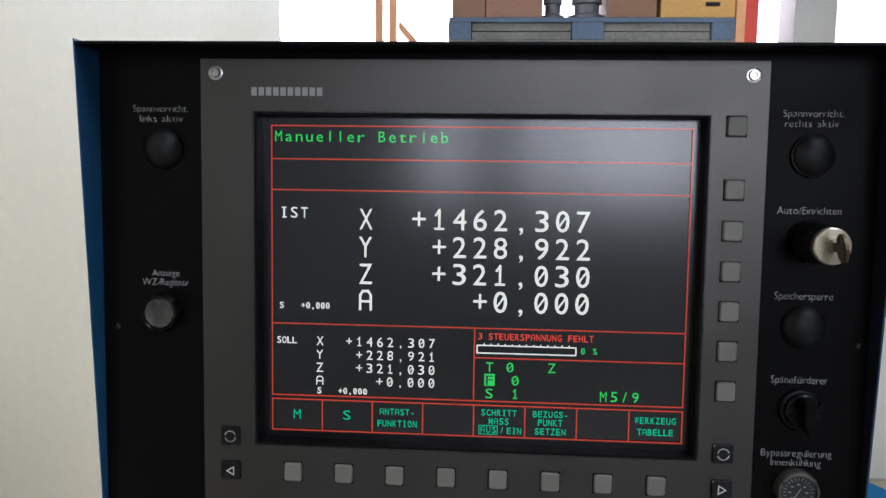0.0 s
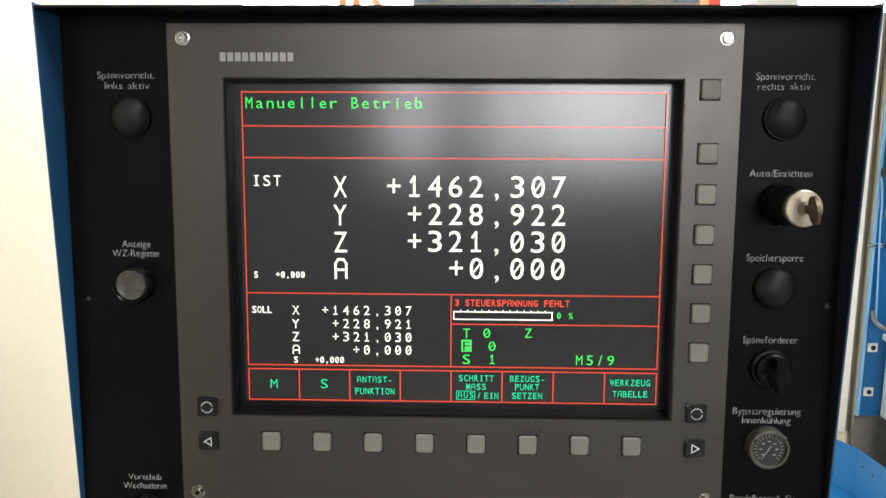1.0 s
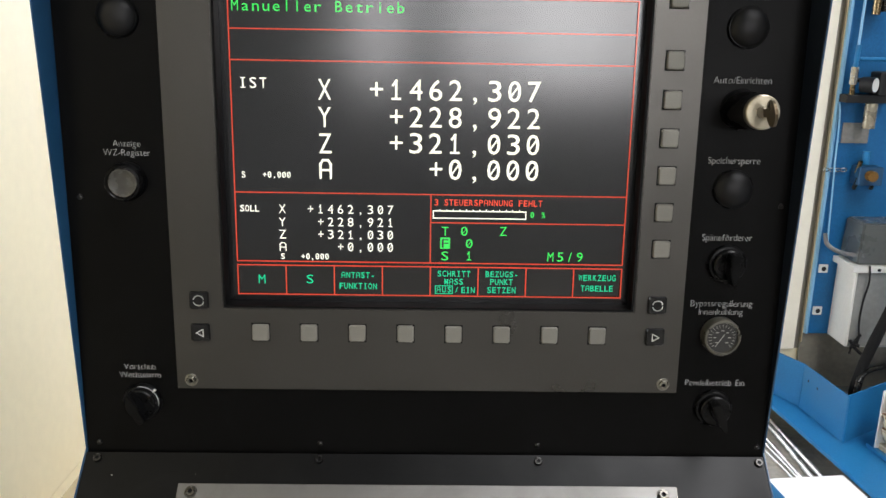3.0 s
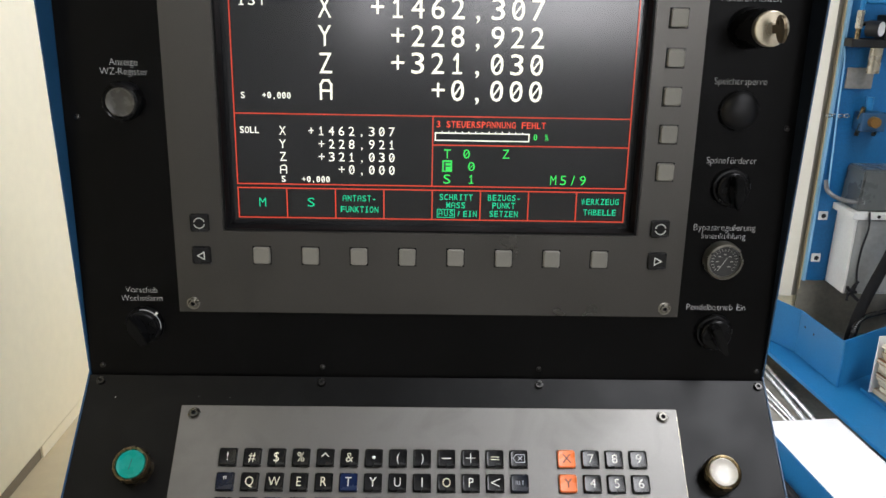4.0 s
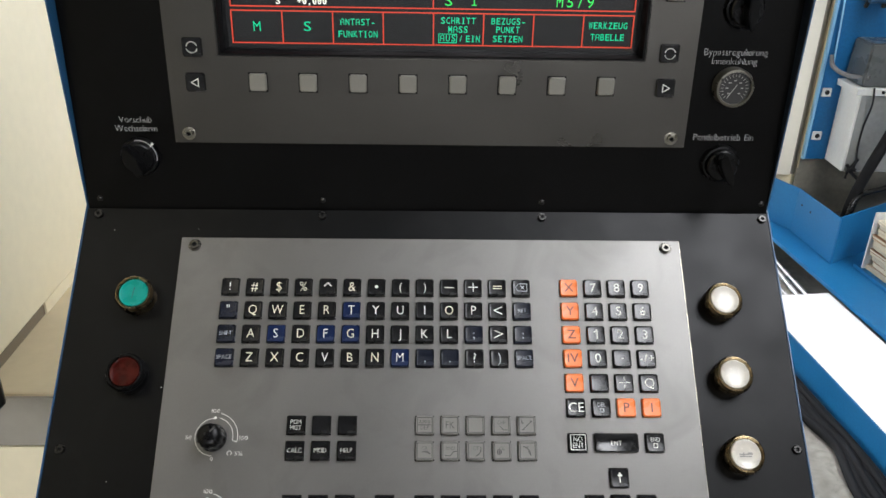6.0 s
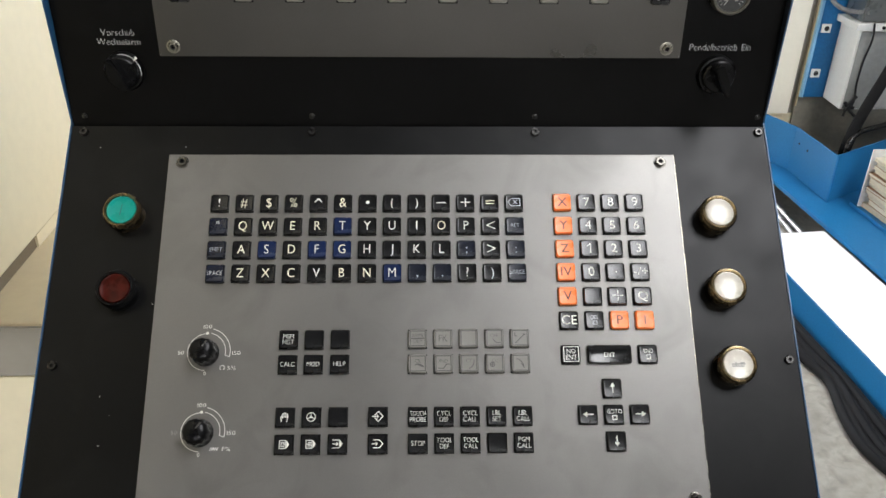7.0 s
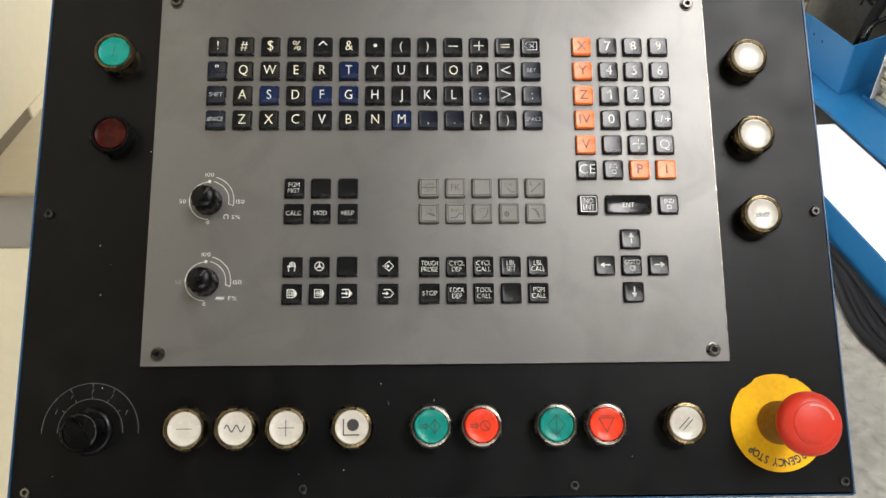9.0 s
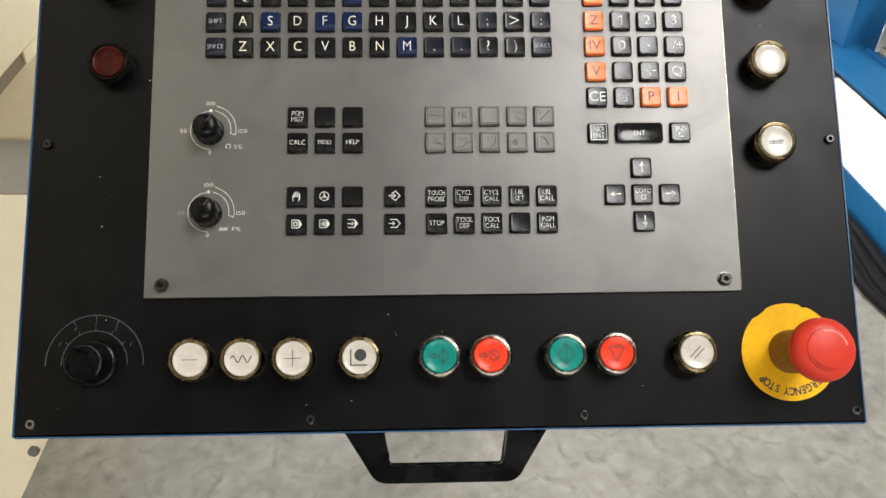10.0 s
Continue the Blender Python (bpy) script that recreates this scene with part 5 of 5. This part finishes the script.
# thin grey sheet over the white body's front face
solid("front_sheet", GREY_STEEL, oil, 1.546, 1.855, 2.146, 2.1495, 0.346, 0.626, 0.001, "grey sheet on the front of the pump body", OO)
solid("flange", OFF_WHITE, oil, 1.518, 1.87, 2.133, 2.289, 0.631, 0.655, 0.003, "white flange with bolts", OO)
bm = bmesh.new()
for z, a in ((0.656, 0.0), (0.806, 0.008)):
    for x, y in ((1.538 + a, 2.15 + a), (1.86 - a, 2.15 + a), (1.86 - a, 2.285), (1.538 + a, 2.285)):
        bm.verts.new((x - OO[0], y - OO[1], z - OO[2]))
bm.verts.ensure_lookup_table()
for q in ((0, 1, 5, 4), (1, 2, 6, 5), (2, 3, 7, 6), (3, 0, 4, 7), (4, 5, 6, 7), (3, 2, 1, 0)):
    bm.faces.new([bm.verts[i] for i in q])
bmesh.ops.bevel(bm, geom=bm.edges[:], offset=0.006, segments=2, affect="EDGES")
part("tank", bm, CLEAR_GREY, oil, "smoky translucent plastic tank", smooth=True)
for x in (1.61, 1.70, 1.79):
    part("bolt", lathe(bmesh.new(), [(6, 0), (6, 4), (0, 4)], 10), DARK_STEEL, oil, m=Matrix.Translation((x - OO[0], 2.1325 - OO[1], 0.643 - OO[2])) @ Matrix.Rotation(radians(90), 4, "X"))
wire = smooth_line([(1.572, 2.128, 0.66), (1.578, 2.126, 0.60), (1.576, 2.142, 0.52), (1.574, 2.142, 0.44), (1.580, 2.14, 0.38), (1.566, 2.13, 0.34)])
tagged(part("wire", tube(bmesh.new(), wire, 0.0035, 6), RUBBER, smooth=True), "thin black wire hanging down the white pump body", "wire")
bm = tube(bmesh.new(), [(1.585, 2.14, 0.395), (1.553, 2.135, 0.345), (1.548, 2.13, 0.322)], 0.006, 6)
tube(bm, [(1.548, 2.14, 0.372), (1.566, 2.135, 0.345), (1.592, 2.13, 0.322)], 0.006, 6)
tube(bm, [(1.556, 2.138, 0.36), (1.582, 2.134, 0.352)], 0.007, 6)
tagged(part("cable_clip", bm, RUBBER), "black crossed cable clip below the pump body", "cable clip")
for z in (0.602, 0.435):
    b = thing("bracket", pose(1.487, 2.289, z), "small white square bracket with a dark round hole", "bracket", "brackets on the plate")
    part("plate", box(bmesh.new(), -18, 16, -8, 0, -16, 16, 2), OFF_WHITE, b)
    part("hole", lathe(bmesh.new(), [(9, 0), (9, 1.4), (0, 1.4)], 16), RUBBER, b, m=Matrix.Translation((0, -0.008, 0)) @ Matrix.Rotation(radians(90), 4, "X"))
elbow = smooth_line([(1.462, 2.26, 0.745), (1.468, 2.25, 0.71), (1.49, 2.23, 0.69), (1.52, 2.2, 0.683), (1.56, 2.15, 0.69)])
tagged(part("oil_pipe", tube(bmesh.new(), elbow, 0.008, 8), CASTING, smooth=True), "bent steel oil pipe beside the tank", "pipe")

# the air unit on the plate
air = thing("air_unit", pose(1.53, 2.25, 1.2), "compressed air unit with gauge, filter bowl and brass fittings", "air unit")
AO = (1.55, 2.25, 1.2)


def rod(name, mt, parent, p, q, r, o, seg=14, label=""):
    bm = tube(bmesh.new(), [Vector(p) - Vector(o), Vector(q) - Vector(o)], r, seg)
    return part(name, bm, mt, parent, label, smooth=True)


solid("mount", RUBBER, air, 1.475, 1.64, 2.23, 2.289, 1.222, 1.25, 0.003, "black mounting block", AO)
rod("fitting", BRASS, air, (1.494, 2.24, 1.25), (1.494, 2.24, 1.285), 0.009, AO)
rod("fitting", STEEL, air, (1.494, 2.24, 1.285), (1.494, 2.24, 1.345), 0.013, AO, 8)
rod("fitting", BLUE, air, (1.494, 2.24, 1.345), (1.496, 2.24, 1.42), 0.008, AO)
rod("air_pipe", surface("pale_blue_plastic_pipe", (0.25, 0.5, 0.75), 0.4), air, (1.497, 2.245, 1.42), (1.505, 2.26, 2.1), 0.0045, AO, 8, "pale blue plastic air pipe")
rod("gauge_case", RUBBER, air, (1.53, 2.245, 1.285), (1.557, 2.209, 1.285), 0.027, AO, 20)
rod("gauge_face", OFF_WHITE, air, (1.5572, 2.2087, 1.285), (1.5581, 2.2075, 1.285), 0.024, AO, 20, "white gauge face")
solid("regulator", RUBBER, air, 1.575, 1.64, 2.215, 2.288, 1.25, 1.33, 0.008, "black regulator body", AO)
rod("filter_bowl", surface("oily_metal_bowl", (0.32, 0.29, 0.22), 0.3, metal=0.6, vary=0.25, grain=80, stain=30), air, (1.565, 2.23, 1.221), (1.565, 2.23, 1.135), 0.021, AO, 18, "oily metal filter bowl")
solid("label_plate", surface("scratched_aluminium", (0.24, 0.23, 0.21), 0.4, metal=0.5, vary=0.2, grain=80, stain=20), air, 1.503, 1.60, 2.283, 2.289, 1.075, 1.148, 0.001, "scratched metal label plate", AO)
rod("cross_pipe", DARK_STEEL, air, (1.51, 2.25, 1.30), (1.62, 2.25, 1.302), 0.008, AO)
rod("cross_pipe", BLUE, air, (1.51, 2.25, 1.372), (1.64, 2.25, 1.372), 0.007, AO)
upper = thing("water_separator", pose(1.55, 2.25, 1.57), "smoky separator bowl with brass fittings on the blue plate", "separator")
UO = (1.58, 2.25, 1.5)
rod("bowl", CLEAR_GREY, upper, (1.56, 2.24, 1.50), (1.56, 2.24, 1.60), 0.036, UO, 20, "smoky plastic bowl")
rod("head", DARK_STEEL, upper, (1.56, 2.24, 1.601), (1.56, 2.24, 1.66), 0.034, UO, 20)
rod("drain", BRASS, upper, (1.545, 2.235, 1.45), (1.545, 2.235, 1.499), 0.014, UO, 10)
rod("drain", DARK_STEEL, upper, (1.572, 2.235, 1.46), (1.572, 2.235, 1.499), 0.01, UO, 10)
valve = thing("valve_block", pose(1.585, 2.25, 0.975), "blue painted valve block with fittings", "valve")
VO = (1.62, 2.25, 0.97)
solid("body", DARK_BLUE, valve, 1.572, 1.66, 2.225, 2.289, 0.925, 0.992, 0.006, "dark blue valve body", VO)
for x, z in ((1.578, 0.93), (1.578, 0.988), (1.64, 0.93)):
    rod("fitting", DARK_STEEL if z < 0.95 else BRASS, valve, (x, 2.26, z - 0.022), (x, 2.24, z + 0.022), 0.008, VO, 8)
rod("stem", BLUE, valve, (1.60, 2.25, 1.0), (1.60, 2.25, 1.045), 0.013, VO)
rod("port", OLD_BRASS, valve, (1.61, 2.224, 0.962), (1.61, 2.20, 0.962), 0.019, VO, 16, "dull reddish brass port")
for k in range(4):
    x = 1.478 + 0.021 * k
    ring = [(x + 0.011 * math.cos(radians(t)), 2.28, 0.973 + 0.006 * math.sin(radians(t))) for t in range(0, 361, 30)]
    part("chain_link", tube(bmesh.new(), [Vector(p) - Vector(VO) for p in ring], 0.0022, 5), STEEL, valve)
thin = smooth_line([(1.452, 2.27, 1.215), (1.46, 2.27, 1.165), (1.467, 2.272, 1.0), (1.476, 2.274, 0.85), (1.484, 2.276, 0.70)])
tagged(part("thin_pipe", tube(bmesh.new(), thin, 0.0032, 6), surface("pale_blue_nylon", (0.22, 0.46, 0.68), 0.4), smooth=True), "thin pale blue nylon pipe down the blue plate", "pipe")
loop = smooth_line([(1.45, 2.28, 1.62), (1.47, 2.27, 1.60), (1.50, 2.27, 1.605), (1.54, 2.27, 1.63)])
tagged(part("signal_wire", tube(bmesh.new(), loop, 0.003, 6), RUBBER, smooth=True), "thin dark signal wire looping over the blue plate", "wire")

# hoses in the tray
h1 = smooth_line([(1.75, 2.04, 0.78), (1.66, 2.03, 0.66), (1.59, 2.01, 0.50), (1.545, 2.01, 0.36), (1.515, 2.0, 0.24), (1.515, 2.0, 0.125)])
tagged(part("tray_hose", tube(bmesh.new(), h1, 0.019, 12), DULL_RUBBER, smooth=True), "thick black hose running down into the blue tray", "hose")
h2 = smooth_line([(1.75, 1.97, 0.42), (1.62, 1.95, 0.365), (1.54, 1.99, 0.31), (1.50, 1.965, 0.25), (1.515, 1.98, 0.125)])
tagged(part("tray_hose", tube(bmesh.new(), h2, 0.009, 10), DARK_STEEL, smooth=True), "grey metal hose leaning over the tray edge", "hose")

# pile of booklets on the deck, against a pale board
board = thing("end_board", pose(1.62, 1.80, 0.1285, 0, 0, SKEW), "pale worn board behind a pile of booklets", "board")
part("body", box(bmesh.new(), -0.132, 0.3, -0.003, 0.003, 0, 0.205, 0.001, s=1.0), OFF_WHITE, board)
rng = random.Random(5)
z = 0.1285
for k in range(12):
    hgt = rng.uniform(0.009, 0.021)
    ob = thing("booklet", pose(1.516 + rng.uniform(-0.004, 0.012), 1.61 + rng.uniform(-0.012, 0.012), z, 0, 0, SKEW + rng.uniform(-2.5, 2.5)), "yellowed paper booklet lying in a pile on the blue deck", "booklet", "booklets in a pile")
    part("page_block", box(bmesh.new(), 0.002, 0.27, -0.172, 0.17, 0.0012, hgt - 0.0012, 0, s=1.0), PAPER, ob)
    for h0 in (0.0, hgt - 0.0011):
        part("cover", box(bmesh.new(), 0, 0.272, -0.175, 0.172, h0, h0 + 0.001, 0, s=1.0), RED_STEEL if k == 10 and h0 else (PAPER, CARTON, PAPER)[k % 3], ob)
    z += hgt + 0.0003

# ---- storage rack beyond the console ----
rack = thing("storage_rack", pose(0.3, 3.2, 0), "orange and red steel storage rack with shelf beams", "storage rack")
RO = (0.3, 3.2, 0)
for x0, x1, y, mt in ((-0.525, -0.494, 2.9, ORANGE_STEEL), (-0.583, -0.545, 3.75, ORANGE_STEEL), (0.965, 1.003, 2.9, ORANGE_STEEL), (1.008, 1.071, 2.96, RED_STEEL)):
    solid("upright", mt, rack, x0, x1, y, y + 0.06, 0, 2.6, 0.003, "", RO)
for y in (2.9, 3.75):
    solid("shelf_beam", ORANGE_STEEL, rack, -0.433, 0.964, y, y + 0.05, 1.76, 1.862, 0.003, "", RO)
bm = prism(bmesh.new(), [(-0.426, 1.965), (-0.426, 1.928), (-0.374, 1.865), (-0.336, 1.865)], 0, 0.04, s=1.0)
bmesh.ops.transform(bm, matrix=Matrix(((1, 0, 0, -RO[0]), (0, 0, 1, 2.91 - RO[1]), (0, 1, 0, 0), (0, 0, 0, 1))), verts=bm.verts[:])
part("brace", bm, ORANGE_STEEL, rack)
pal = thing("pallet", pose(0.38, 3.3, 1.862), "weathered blue grey wooden pallet on the rack", "pallet")
LO = (0.38, 3.3, 1.862)
for x0, x1 in ((-0.215, -0.12), (0.30, 0.43), (0.87, 0.963)):
    for y in (2.9, 3.3, 3.65):
        solid("block", PALLET_BLUE, pal, x0, x1, y, y + 0.1, 1.885, 1.955, 0.002, "", LO)
for y in (2.9, 3.3, 3.65):
    solid("runner", PALLET_GREY, pal, -0.213, 0.962, y, y + 0.1, 1.863, 1.884, 0.002, "", LO)
    solid("board", PALLET_BLUE, pal, -0.213, 0.962, y, y + 0.1, 1.9555, 1.974, 0.002, "", LO)
    for x0, x1 in ((-0.118, 0.298), (0.432, 0.868)):
        solid("board", PALLET_GREY, pal, x0, x1, y + 0.015, y + 0.085, 1.886, 1.917, 0.002, "", LO)
        solid("board", PALLET_GREY, pal, x0, x1, y + 0.02, y + 0.08, 1.921, 1.954, 0.002, "", LO)
for x0, x1, mt, h, word in ((-0.20, -0.062, CARTON, 0.3, "brown cardboard box on the pallet"), (-0.058, 0.176, surface("reddish_cardboard", (0.36, 0.19, 0.12), 0.85, vary=0.12, grain=80, stain=8), 0.22, "reddish brown cardboard box on the pallet"), (0.44, 0.645, CARTON, 0.34, "brown cardboard box on the pallet")):
    c = thing("cardboard_box", pose((x0 + x1) / 2, 3.1, 1.975), word, "box", "boxes on the pallet")
    part("body", box(bmesh.new(), (x0 - x1) / 2, (x1 - x0) / 2, -0.19, 0.25, 0, h, 0.003, s=1.0), mt, c)
    part("tape", box(bmesh.new(), -0.025, 0.025, -0.1915, 0.251, h * 0.35, h + 0.0012, 0, s=1.0), BEIGE, c)
yb = thing("yellow_box", pose(0.812, 3.1, 1.975), "yellow cardboard box with a dark grip slot", "box", "boxes on the pallet")
part("body", box(bmesh.new(), -0.15, 0.15, -0.19, 0.25, 0, 0.3, 0.003, s=1.0), YELLOW_CARD, yb)
part("grip_slot", box(bmesh.new(), 0.03, 0.088, -0.1925, -0.188, 0.045, 0.062, 0.002, s=1.0), RUBBER, yb)
for x, r in ((0.222, 0.042), (0.365, 0.068)):
    g = thing("cast_part", pose(x, 2.98, 1.975), "grey cast metal part on the pallet", "metal part", "cast parts on the pallet")
    part("body", lathe(bmesh.new(), [(0, 0), (r * 1000, 0), (r * 1000, 16), (r * 760, 22), (r * 780, 60), (r * 950, 64), (r * 900, 104), (r * 400, 108), (0, 108)], 20), CASTING, g, smooth=True)
    part("lug", box(bmesh.new(), -r * 1150, r * 1150, -10, 10, 2, 18, 2), CASTING, g)
grey = thing("steel_column", pose(1.28, 3.0, 0), "grey painted steel building column", "column")
part("shaft", box(bmesh.new(), -0.082, 0.085, -0.1, 0.1, 0, 5.59, 0.004, s=1.0), surface("grey_column_paint", (0.45, 0.44, 0.41), 0.6, vary=0.06, grain=40, stain=3), grey)
